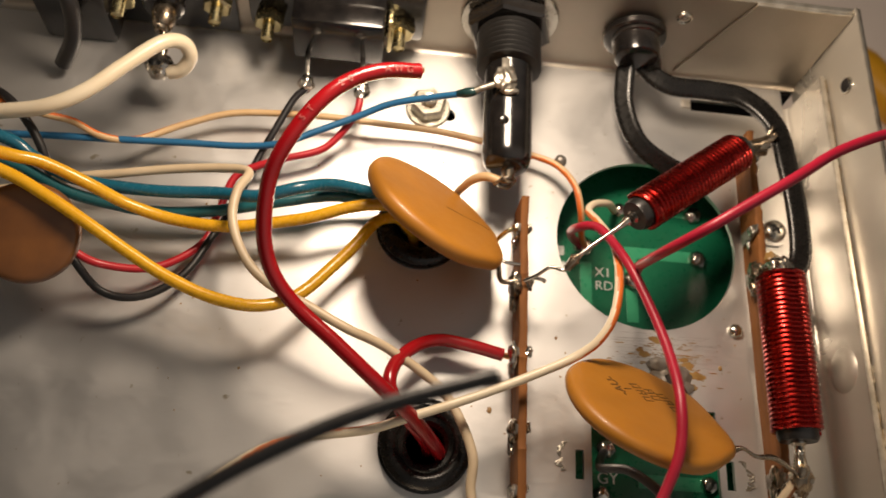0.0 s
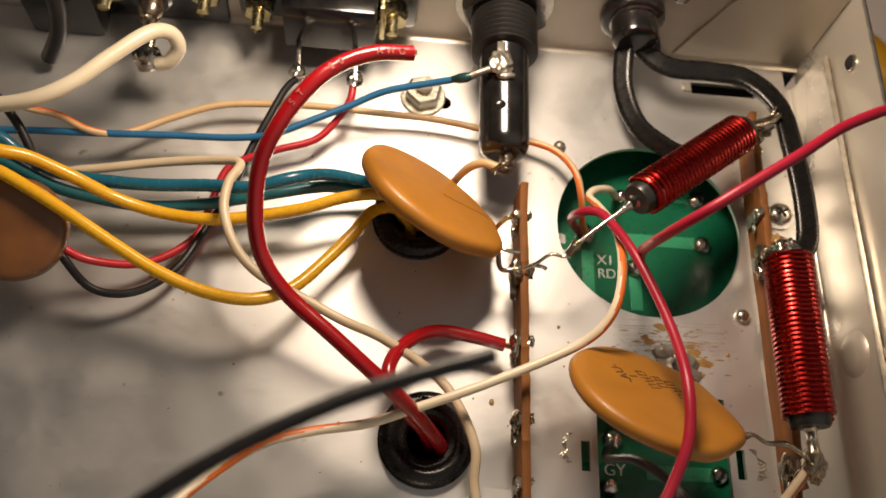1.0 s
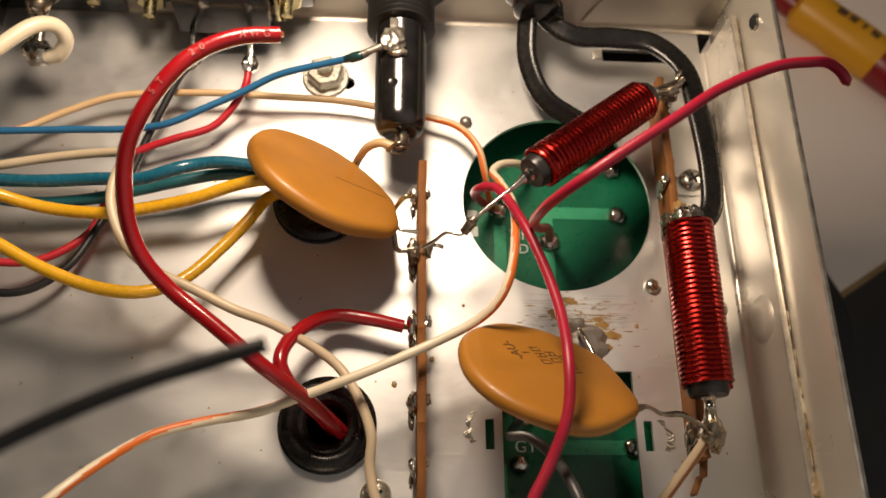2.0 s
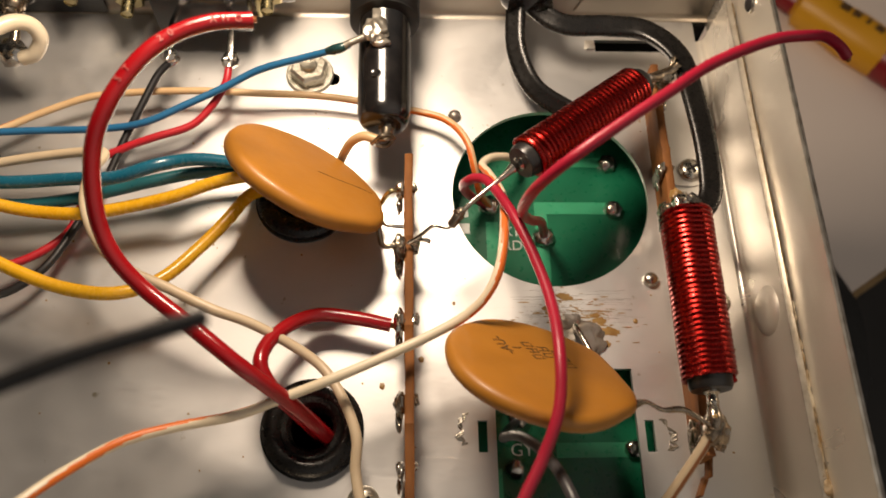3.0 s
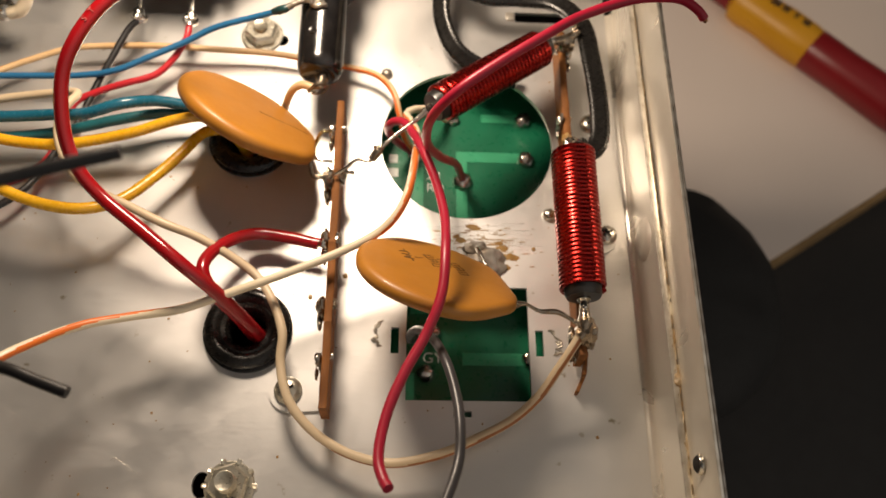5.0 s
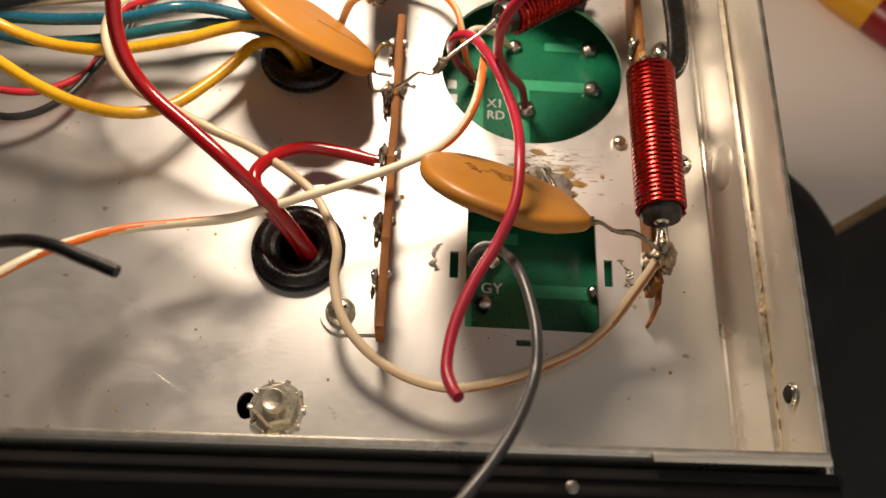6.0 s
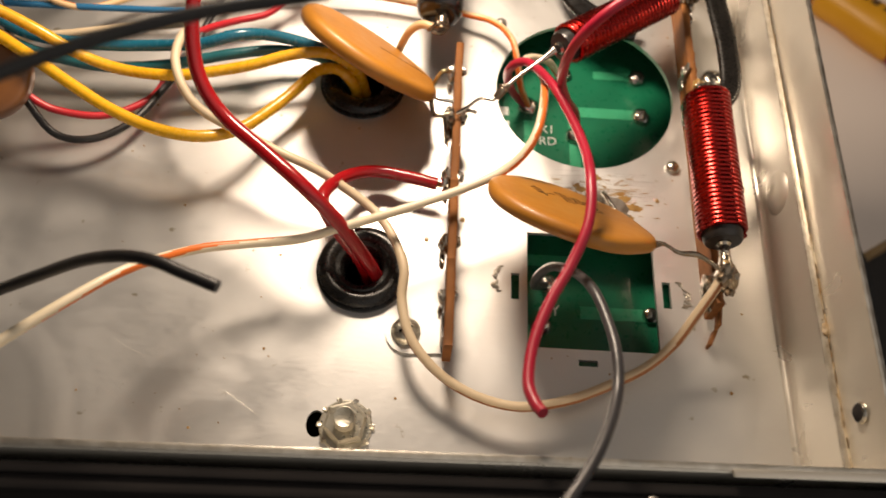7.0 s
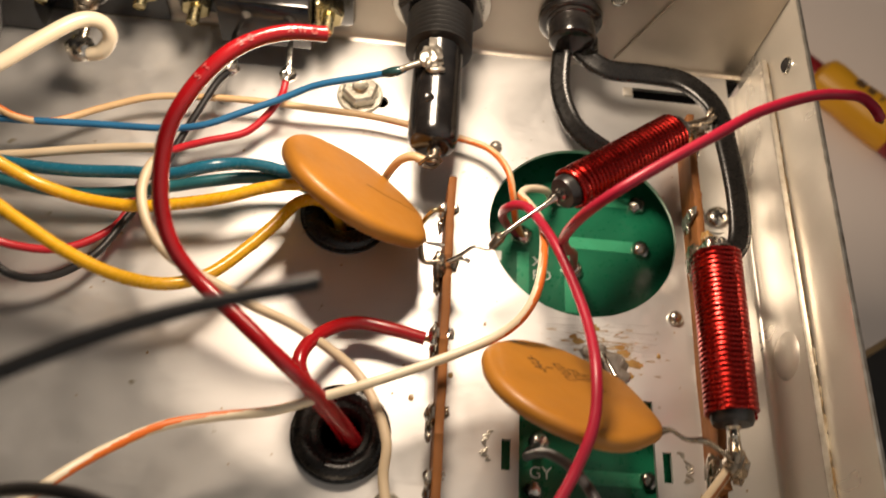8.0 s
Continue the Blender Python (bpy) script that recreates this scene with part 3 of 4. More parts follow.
cap, cap_m = disc_capacitor((-3.08, 4.22, 1.42), (0.50, 0.57, 0.65), (2.4, -1.1, -1.0), 1.49, 0.17, "cap", "glossy orange ceramic disc capacitor leaning over the wires", [0.42, -0.1, -0.4], 0.06)
part("lead", g_tube(bmesh.new(), [cap_m @ Vector((1.45, 0.58, 0)), (-1.62, 4.15, 1.0), (-1.42, 4.22, 0.95)], 0.045), M["brass"], cap, "flux-yellowed lead")
part("lead", g_tube(bmesh.new(), [cap_m @ Vector((1.5, -0.35, 0)), (-1.72, 3.1, 1.0), (-1.42, 3.12, 1.02)], 0.05), M["flux"], cap)
part("lead", g_tube(bmesh.new(), [cap_m @ Vector((1.46, 0.05, -0.02)), (-1.66, 3.52, 0.95), (-1.36, 3.50, 0.92)], 0.04), M["solder"], cap)
bm = bmesh.new()
g_tube(bm, [cap_m @ Vector(p) for p in ((0.15, 0.10, 0.172), (0.5, 0.22, 0.171), (0.9, 0.40, 0.169), (1.20, 0.50, 0.164))], 0.010, 6)
part("hairline_crack", bm, M["print"], cap, "fine dark crack in the coating")

cap2, cap2_m = disc_capacitor((0.69, 0.59, 1.81), (0.26, 0.68, 0.69), (2.81, -0.84, 0.1), 1.48, 0.155, "cap", "orange ceramic disc capacitor with dark printed marks", [-0.1, 0.12, 0.95], 0.055)
lead = g_tube(bmesh.new(), [cap2_m @ Vector((1.5, -0.05, 0)), (2.35, 0.12, 1.75), (2.62, 0.02, 1.66), (2.95, 0.03, 1.60), (3.2, -0.08, 1.55), (3.45, -0.22, 1.48)], [0.07, 0.055, 0.035, 0.05, 0.04, 0.045], wobble=0.5)
part("lead", lead, M["flux"], cap2, "tinned twisted lead")
part("lead", g_tube(bmesh.new(), [cap2_m @ Vector((0.95, 1.1, 0)), (1.6, 1.7, 0.7), (1.72, 1.82, 0.1)], 0.05), M["solder"], cap2)
PRINT = Matrix.Rotation(radians(126), 4, "Z")
for words, size, u, v in (("-AU-", 0.27, -0.62, 0.20), ("1", 0.24, -0.40, 0.27)):
    text_part(words, size, cap2_m @ Matrix.Translation((u, v, 0.155)) @ PRINT, M["print"], cap2, "printed_mark")
for u, v, count in ((-0.15, 0.36, 3), (0.06, 0.46, 2), (0.36, 0.42, 3)):
    bm = bmesh.new()
    for k in range(count):
        m = cap2_m @ Matrix.Translation((u, v, 0.155)) @ PRINT @ Matrix.Translation(((k - (count - 1) / 2) * 0.19, 0, 0))
        for du, dv, wide, tall in ((-0.055, 0, 0.02, 0.19), (0.05, 0.01 * k, 0.02, 0.17), (0, 0.085 - 0.08 * (k % 2), 0.11, 0.02), (0, -0.085, 0.09 * (k % 2) + 0.02, 0.02)):
            g_box(bm, m @ Vector((du, dv, 0)), (wide, tall, 0.012), 0, m.to_3x3().to_4x4())
    part("printed_mark", bm, M["print"], cap2, "worn dark printed marks", smooth=False)
cap3, cap3_m = disc_capacitor((-10.2, 3.05, 1.45), (0.15, -0.35, 0.95), (1, 0, 0), 0.90, 0.2, "cap_shaded", "shaded brown-orange disc capacitor beside the wire bundle", [2.5])
part("lead", g_tube(bmesh.new(), [cap3_m @ Vector((-0.6, 0.5, -0.1)), (-10.9, 3.7, 0.7), (-11.0, 3.8, 0.0)], 0.05), M["solder"], cap3)

blob = thing("solder_blob", (1.62, 1.9, 0.0), "large grey solder blob with brown flux on the base", "solder")
bm = bmesh.new()
g_blob(bm, (1.80, 1.70, 0.02), 0.46, (0.95, 0.72, 0.20), 5.5, 0.45, 4)
g_blob(bm, (1.62, 2.02, 0.04), 0.22, (1.2, 0.7, 0.35), 2.5, 0.45, 3)
part("solder", bm, M["lump"], blob)
rng = random.Random(9)
bm = bmesh.new()
for k in range(150):
    x, y = 1.75 + rng.gauss(0, 0.50), 2.16 + rng.gauss(0, 0.17)
    g_blob(bm, (x, y, 0.003), rng.uniform(0.005, 0.017), (rng.uniform(1.5, 7.0), 0.8, 0.08), k, 0.8, 1)
for x, y, r in ((1.62, 2.52, 0.07), (1.52, 2.55, 0.05), (2.20, 2.06, 0.07), (2.34, 1.86, 0.08), (2.44, 1.84, 0.06), (2.12, 2.16, 0.05), (1.32, 2.22, 0.06), (1.22, 2.3, 0.04), (2.26, 1.62, 0.06)):
    g_blob(bm, (x, y, 0.003), r, (1.5, 0.9, 0.08), x * 3, 0.9, 3)
part("flux_stain", bm, M["rust"], blob, "brown flux residue streaked over the sheet")
bm = bmesh.new()
for k in range(70):
    x, y, half = rng.uniform(0.9, 2.6), rng.uniform(2.0, 2.66), rng.uniform(0.12, 0.5)
    g_tube(bm, [(x - half, y, -0.0012), (x, y + rng.uniform(-0.01, 0.01), -0.0008), (x + half, y + rng.uniform(-0.02, 0.02), -0.0012)], 0.0026, 4, 2)
part("scrape", bm, M["dull"], blob, "fine parallel scraping marks")

# ---- fuse holder on the rear wall ----
FX, FZ = -1.72, 1.32
fuse = thing("fuse_holder", (FX, 9.0, FZ), "glossy black panel fuse holder with threaded collar and soldered lugs", "fuse holder")
part("body", g_lathe(bmesh.new(), [(0, 0), (0.30, 0), (0.40, 0.04), (0.46, 0.14), (0.485, 0.3), (0.485, 2.4), (0.50, 2.42), (0.50, 2.6), (0, 2.6)], (FX, 5.32, FZ), (0, 1, 0), 40), M["bakelite"], fuse, "glossy black barrel")
prof = [(0.5, 0.0)]
for k in range(9):
    prof += [(0.66, 0.03 + 0.12 * k), (0.675, 0.05 + 0.12 * k), (0.615, 0.09 + 0.12 * k), (0.615, 0.115 + 0.12 * k)]
part("thread", g_lathe(bmesh.new(), prof + [(0.66, 1.3), (0.5, 1.3)], (FX, 7.62, FZ), (0, 1, 0), 40), M["thread"], fuse, "grey-black screw thread")
part("lock_nut", g_lathe(bmesh.new(), [(0.62, 0), (0.86, 0), (0.92, 0.06), (0.92, 0.30), (0.86, 0.34), (0.62, 0.34)], (FX, 8.56, FZ), (0, 1, 0), 6, 0.2), M["bakelite"], fuse, "black hexagon nut")
part("washer", g_lathe(bmesh.new(), [(0.62, 0), (1.02, 0), (1.04, 0.03), (1.02, 0.06), (0.62, 0.06)], (FX, 8.92, FZ), (0, 1, 0), 40), M["steel"], fuse, "bright steel washer")
part("dimple", g_lathe(bmesh.new(), [(0, 0.02), (0.07, 0.02), (0.09, 0.03), (0.10, 0.0)], (FX - 0.14, 6.15, FZ + 0.465), (-0.3, 0, 1), 14), M["bakelite"], fuse)
bm = bmesh.new()
g_box(bm, (FX - 0.14, 7.2, FZ + 0.50), (0.16, 0.75, 0.05), 0.015)
g_blob(bm, (FX - 0.16, 7.02, FZ + 0.56), 0.22, (1.0, 1.25, 0.6), 2.2, 0.45, 4)
g_blob(bm, (FX - 0.05, 6.78, FZ + 0.54), 0.10, (1.8, 0.8, 0.7), 4.2, 0.5)
g_tube(bm, [(FX - 0.2, 6.95, FZ + 0.56), (FX - 0.5, 6.85, FZ + 0.5), (FX - 0.72, 6.78, FZ + 0.42)], [0.09, 0.07, 0.07], wobble=0.4)
part("side_lug", bm, M["dross"], fuse, "soldered side lug")
bm = bmesh.new()
g_lathe(bm, [(0, -0.06), (0.10, -0.06), (0.14, 0.06), (0.16, 0.2)], (FX + 0.05, 5.18, FZ - 0.05), (0, 1, 0), 14)
g_tube(bm, [(FX - 0.22, 5.02, FZ - 0.12), (FX - 0.02, 5.1, FZ + 0.05), (FX + 0.17, 5.12, FZ - 0.05), (FX + 0.05, 5.0, FZ - 0.14), (FX - 0.15, 5.0, FZ - 0.12)], 0.04)
g_tube(bm, [(FX - 0.15, 5.1, FZ - 0.1), (FX + 0.05, 5.03, FZ + 0.02), (FX + 0.2, 5.14, FZ - 0.1)], 0.035)
part("end_lug", bm, M["flux"], fuse, "looped bare wire soldered to the end lug")

# ---- power socket block, jack and nuts on the rear wall ----
socket = thing("socket_block", (-5.35, 9.0, 1.2), "glossy black power socket block screwed to the rear wall", "socket")
part("flange", g_box(bmesh.new(), (-5.35, 8.82, 1.45), (3.7, 0.34, 1.7), 0.14), M["bakelite"], socket)
part("body", g_box(bmesh.new(), (-5.25, 8.35, 1.30), (1.85, 0.9, 1.25), 0.06), M["bakelite"], socket, "raised black centre block")
part("side_post", g_box(bmesh.new(), (-4.22, 8.5, 1.2), (0.10, 0.5, 1.0), 0.02), M["brass"], socket)
for x, y1 in ((-5.86, 7.05), (-4.72, 7.0)):
    bm = bmesh.new()
    g_box(bm, (x, 7.65, 0.92), (0.11, 1.0, 0.04), 0.01, Matrix.Rotation(0.05, 4, "Z"))
    g_blob(bm, (x + 0.03, y1 + 0.05, 0.90), 0.16, (1.0, 1.2, 0.9), x, 0.5)
    part("pin", bm, M["solder"], socket, "tinned pin with solder")
for x, z, mname in ((-9.85, 0.95, "brass"), (-7.85, 1.05, "brass"), (-6.75, 1.0, "brass"), (-4.02, 1.15, "brass")):
    y = 8.95 if x < -7.5 else 8.65
    hex_nut("wall_nut", (x, y, z), 0.33, 0.26, (0, -1, -0.05), mname, "yellowed plated nut on a bolt end in the rear wall", 0.13, 0.45, 0.0 if x > -7.5 else 0.36, group="rear wall nuts")
jack = thing("coax_jack", (-8.85, 9.0, 1.0), "coaxial jack with soldered cup and lug on the rear wall", "connector")
part("flange", g_box(bmesh.new(), (-8.85, 8.93, 1.1), (2.7, 0.10, 2.2), 0.03), M["bakelite"], jack)
part("barrel", g_lathe(bmesh.new(), [(0, 0), (0.36, 0), (0.42, 0.06), (0.42, 0.6), (0, 0.6)], (-8.85, 8.3, 1.25), (0, 1, 0), 28), M["bakelite"], jack)
bm = bmesh.new()
g_lathe(bm, [(0, 0), (0.16, 0), (0.22, 0.1), (0.26, 0.3), (0.20, 0.5)], (-8.8, 7.9, 1.22), (0.0, 1, 0.05), 16)
g_blob(bm, (-8.8, 7.95, 1.2), 0.2, (1, 1, 0.8), 3, 0.4)
g_tube(bm, [(-8.8, 7.9, 1.2), (-8.72, 7.6, 1.1), (-8.76, 7.25, 0.98)], [0.09, 0.08, 0.12])
part("centre_pin", bm, M["flux"], jack)
part("solder", g_blob(bmesh.new(), (-8.74, 7.12, 0.97), 0.30, (1.0, 0.9, 0.8), 8.1, 0.3), M["solder"], jack, "bright solder blob")
# Black block added where the wall's far left lies in shade.
part("wall_shade_plate", g_box(bmesh.new(), (-10.75, 8.6, 0.9), (1.5, 0.7, 1.9), 0.12), M["bakelite"], jack, "black block standing in for shade on the rear wall")

# ---- strain relief and flat mains cord ----
relief = thing("strain_relief", (1.0, 9.0, 1.25), "black moulded strain relief in the rear wall", "strain relief")
part("collar", g_lathe(bmesh.new(), [(0.22, 0), (0.40, 0.0), (0.46, 0.04), (0.48, 0.12), (0.48, 0.46), (0.52, 0.48), (0.52, 0.54), (0.22, 0.54)], (1.0, 8.22, 1.36), (0, 1, 0.06), 40), M["bakelite"], relief, "rounded black barrel")
part("flange", g_lathe(bmesh.new(), [(0.3, 0), (0.58, 0.0), (0.66, 0.05), (0.68, 0.16), (0.3, 0.2)], (1.0, 8.76, 1.30), (0, 1, 0), 40), M["bakelite"], relief)
part("wedge", g_box(bmesh.new(), (1.42, 8.42, 1.12), (0.30, 0.5, 0.34), 0.08, Matrix.Rotation(0.5, 4, "Y")), M["cord"], relief, "gripping wedge")


def flat_cord(name, pts, offset, label, wide=0.205, thick=0.105):
    """A flat two-core cord: a rounded oblong section with a shallow groove along its middle, its broad side along offset."""
    t = thing(name, pts[0], label, "cord", "mains cord")
    path, broad = smooth_path(pts, 8), smooth_path([Vector(o).normalized() for o in offset], 8)
    bm, rings, n = bmesh.new(), [], 28
    for i, c in enumerate(path):
        ahead = (path[min(i + 1, len(path) - 1)] - path[max(i - 1, 0)]).normalized()
        side = (broad[i] - ahead * broad[i].dot(ahead)).normalized()
        up = ahead.cross(side)
        ring = []
        for j in range(n):
            q = 2 * math.pi * j / n
            u = math.copysign(abs(math.cos(q)) ** 0.55, math.cos(q))
            h = math.copysign(abs(math.sin(q)) ** 0.6, math.sin(q)) * (1 - 0.16 * math.exp(-(u / 0.16) ** 2))
            ring.append(bm.verts.new(c + side * (wide * u) + up * (thick * h)))
        rings.append(ring)
    for p, q in zip(rings, rings[1:]):
        for j in range(n):
            bm.faces.new((p[j], p[(j + 1) % n], q[(j + 1) % n], q[j]))
    bm.faces.new(rings[0])
    bm.faces.new(rings[-1])
    part("sheath", bm, M["cord"], t)
    part("core_end", g_lathe(bmesh.new(), [(0, -0.02), (0.04, -0.02), (0.045, 0.03), (0, 0.035)], path[-1], path[-1] - path[-2], 10), M["copper"], t, "cut copper core")
    return t


leg = [(0.95, 8.5, 1.15), (0.88, 8.2, 0.95), (0.90, 7.47, 0.72), (1.21, 6.75, 0.55), (1.8, 6.35, 0.42), (2.25, 6.2, 0.34), (2.6, 6.15, 0.3)]
flat_cord("flat_cord", leg, [(0.075, 0, 0.05)] * 3 + [(0.06, 0.04, 0.05), (0.04, 0.06, 0.05), (0.02, 0.07, 0.05), (0.0, 0.07, 0.05)], "glossy black flat mains cord leg bent along the base")
leg = [(1.10, 8.55, 1.2), (1.25, 8.35, 1.05), (1.8, 7.95, 1.0), (2.7, 7.92, 1.0), (3.45, 7.74, 1.08), (3.98, 7.05, 1.18), (4.12, 6.0, 1.22), (4.19, 4.95, 1.22), (4.15, 4.1, 1.2), (3.95, 3.75, 1.2), (3.68, 3.85, 1.25)]
flat_cord("flat_cord", leg, [(0, 0.10, 0.09), (0.03, 0.1, 0.09), (0, 0.12, 0.06), (0, 0.12, 0.06), (0.08, 0.10, 0.03), (0.12, 0.05, 0.02), (0.13, 0, 0.02), (0.13, 0, 0.02), (0.12, -0.05, 0.02), (0.04, -0.12, 0.02), (-0.04, -0.12, 0.02)], "glossy black flat mains cord leg looping to the coil terminal")

# ---- grommet ----
grommet = thing("grommet", (-2.9, 0.13, 0.0), "black rubber grommet in the base panel with two red wires", "grommet", "grommets")
part("ring", g_lathe(bmesh.new(), [(0.36, -0.3), (0.36, 0.12), (0.42, 0.2), (0.50, 0.22), (0.53, 0.20), (0.56, 0.23), (0.64, 0.27), (0.76, 0.25), (0.83, 0.19), (0.83, 0.13), (0.79, 0.11), (0.79, 0.08), (0.87, 0.06), (0.87, 0.002), (0.78, 0.0), (0.78, -0.3)], (-2.9, 0.13, 0.0), (0, 0, 1), 48), M["cord"], grommet)
# Added black cup closes the grommet so its opening looks dark inside.
part("dark_cup", g_lathe(bmesh.new(), [(0.0, -0.5), (0.5, -0.5), (0.52, -0.2), (0.50, -0.2), (0.48, -0.45), (0.0, -0.45)], (-2.9, 0.13, 0.0), (0, 0, 1), 32), M["panel"], grommet)


rear_grommet = thing("grommet", (-3.25, 4.50, 0.0), "black rubber grommet in the base panel under the disc capacitor", "grommet", "grommets")
part("ring", g_lathe(bmesh.new(), [(0.46, -0.3), (0.46, 0.12), (0.52, 0.2), (0.58, 0.23), (0.70, 0.27), (0.80, 0.25), (0.86, 0.19), (0.86, 0.12), (0.82, 0.08), (0.90, 0.06), (0.90, 0.002), (0.78, 0.0), (0.78, -0.3)], (-3.25, 4.50, 0.0), (0, 0, 1), 48), M["cord"], rear_grommet)
# Same added black cup, standing in for darkness down the rear hole.
part("dark_cup", g_lathe(bmesh.new(), [(0.0, -0.9), (0.6, -0.9), (0.62, -0.2), (0.60, -0.2), (0.58, -0.85), (0.0, -0.85)], (-3.25, 4.50, 0.0), (0, 0, 1), 32), M["panel"], rear_grommet)


# ---- wires ----
def wire(name, pts, r, material, label, group="", stripe=None, ends=None, n=12):
    t = thing(name, pts[0], label, "wire", group)
    mats = [M[material], M[stripe[0]]] if stripe else M[material]
    part("insulation", g_tube(bmesh.new(), pts, r, 24 if stripe else n, stripe=stripe[1:] if stripe else None, step=10 if stripe else 6, wobble=0.03), mats, t)
    for tip in ends or ():
        part("bare_end", g_tube(bmesh.new(), tip, r * 0.45, 8, wobble=0.3), M["copper"], t, "bare copper strands")
    return t


RED = [(-3.64, 5.39, 4.12), (-4.23, 5.24, 4.24), (-4.76, 4.95, 4.28), (-5.18, 4.53, 4.25), (-5.58, 3.97, 4.05), (-5.86, 3.44, 3.65), (-5.92, 2.79, 3.08), (-5.77, 2.29, 2.6), (-5.36, 1.85, 2.25), (-4.64, 1.30, 2.1), (-3.82, 0.67, 1.9), (-3.19, 0.33, 1.15), (-2.68, 0.0, 0.25), (-2.6, 0.0, -0.4)]
red_wire = wire("high_voltage_wire", RED, 0.13, "red", "thick glossy red wire standing in a high loop, printed white", "thick red wires", ends=[[(-3.66, 5.41, 4.12), (-3.58, 5.42, 4.11)]])
RED_FINE = smooth_path(RED, 20)
for word, k in (("G", 0.35), ("W", 0.65), ("A", 0.95), ("0", 2.0), ("2", 2.3), ("T", 3.3), ("S", 3.55)):
    i = int(k * 20)
    p, q = RED_FINE[i], (RED_FINE[i] - RED_FINE[i + 1]).normalized()
    up = (Vector((-0.1, -0.45, 0.88)) - q * Vector((-0.1, -0.45, 0.88)).dot(q)).normalized()
    side = up.cross(q)
    p = p + up * 0.133
    text_part(word, 0.15, Matrix(((q.x, side.x, up.x, p.x), (q.y, side.y, up.y, p.y), (q.z, side.z, up.z, p.z), (0, 0, 0, 1))), M["faded"], red_wire)
wire("high_voltage_wire", [(-1.58, 1.80, 0.54), (-2.15, 1.92, 0.55), (-2.78, 1.98, 0.58), (-3.25, 1.76, 0.75), (-3.58, 1.36, 0.97), (-3.66, 0.92, 1.12), (-3.40, 0.50, 0.95), (-3.0, 0.20, 0.5), (-2.85, 0.10, 0.0), (-2.82, 0.1, -0.4)], 0.125, "red", "thick glossy red wire bent from the terminal strip into the grommet", "thick red wires", ends=[[(-1.6, 1.80, 0.54), (-1.42, 1.77, 0.58)]])
wire("yellow_wire", [(-12.2, 4.3, 2.6), (-11.2, 4.2, 2.4), (-10.5, 4.18, 2.15), (-10.04, 4.22, 1.9), (-9.38, 4.08, 1.55), (-8.75, 3.95, 1.1), (-7.98, 3.84, 0.85), (-7.0, 3.79, 0.82), (-6.15, 3.93, 0.85), (-5.4, 4.09, 0.93), (-4.77, 4.32, 0.98), (-4.2, 4.45, 1.0), (-3.75, 4.5, 0.85), (-3.35, 4.5, 0.4), (-3.2, 4.48, -0.3)], 0.115, "yellow", "glossy yellow wire sagging from the bundle to the capacitor", "bundle wires")
wire("yellow_wire", [(-12.1, 4.1, 2.5), (-11.1, 3.95, 2.35), (-10.42, 3.8, 2.15), (-9.85, 3.56, 1.98), (-9.15, 3.21, 1.78), (-8.45, 2.84, 1.56), (-7.72, 2.48, 1.38), (-6.9, 2.21, 1.24), (-6.09, 2.16, 1.15), (-5.45, 2.5, 0.95), (-4.90, 3.17, 0.78), (-4.50, 3.70, 0.74), (-4.15, 4.25, 0.66), (-3.75, 4.45, 0.5), (-3.45, 4.35, 0.2), (-3.35, 4.3, -0.3)], 0.115, "yellow", "glossy yellow wire in a deep sag below the bundle", "bundle wires")
wire("teal_wire", [(-12.0, 5.0, 1.8), (-10.93, 4.84, 1.5), (-10.54, 4.65, 1.3), (-9.92, 4.41, 1.1), (-9.21, 4.35, 0.98), (-8.25, 4.34, 0.95), (-7.19, 4.40, 0.98), (-6.38, 4.28, 1.25), (-5.64, 4.48, 1.35), (-5.03, 4.80, 1.0), (-4.28, 4.86, 0.7), (-3.75, 4.78, 0.5), (-3.4, 4.68, 0.15), (-3.25, 4.62, -0.3)], 0.12, "teal", "thick dark teal wire running under the capacitor", "bundle wires")
wire("teal_wire", [(-12.0, 4.7, 1.4), (-10.96, 4.54, 1.2), (-9.93, 4.19, 0.9), (-9.12, 4.1, 0.7), (-8.27, 4.07, 0.6), (-7.31, 4.19, 0.6), (-6.44, 4.37, 0.68), (-5.9, 4.5, 0.72), (-5.04, 4.72, 0.66), (-4.22, 4.76, 0.5), (-3.75, 4.65, 0.25), (-3.5, 4.58, -0.3)], 0.115, "teal_dark", "thick greenish teal wire below its neighbour", "bundle wires")
wire("ivory_wire", [(-12.6, 5.2, 1.4), (-11.57, 5.27, 1.6), (-11.14, 5.29, 1.7), (-10.29, 5.37, 1.9), (-9.63, 5.72, 2.0), (-9.06, 6.36, 2.0), (-8.52, 7.00, 1.92), (-8.20, 7.22, 1.7), (-8.08, 7.15, 1.38), (-8.27, 7.0, 1.1), (-8.53, 6.98, 1.0)], 0.145, "white", "thick ivory wire hooked onto the jack's solder blob")
blue_wire = wire("blue_wire", [(-12.2, 5.2, 1.0), (-11.25, 5.29, 0.9), (-10.45, 5.4, 0.8), (-9.4, 5.5, 0.7), (-8.11, 5.63, 0.6), (-6.98, 5.68, 0.6), (-6.18, 5.77, 0.7), (-5.41, 6.12, 0.8), (-4.74, 6.43, 0.9), (-4.06, 6.7, 1.1), (-3.15, 6.78, 1.4), (-2.62, 6.76, 1.65), (-2.35, 6.8, 1.75)], 0.07, "blue", "thin blue wire running to the fuse holder's lug", "thin wires")
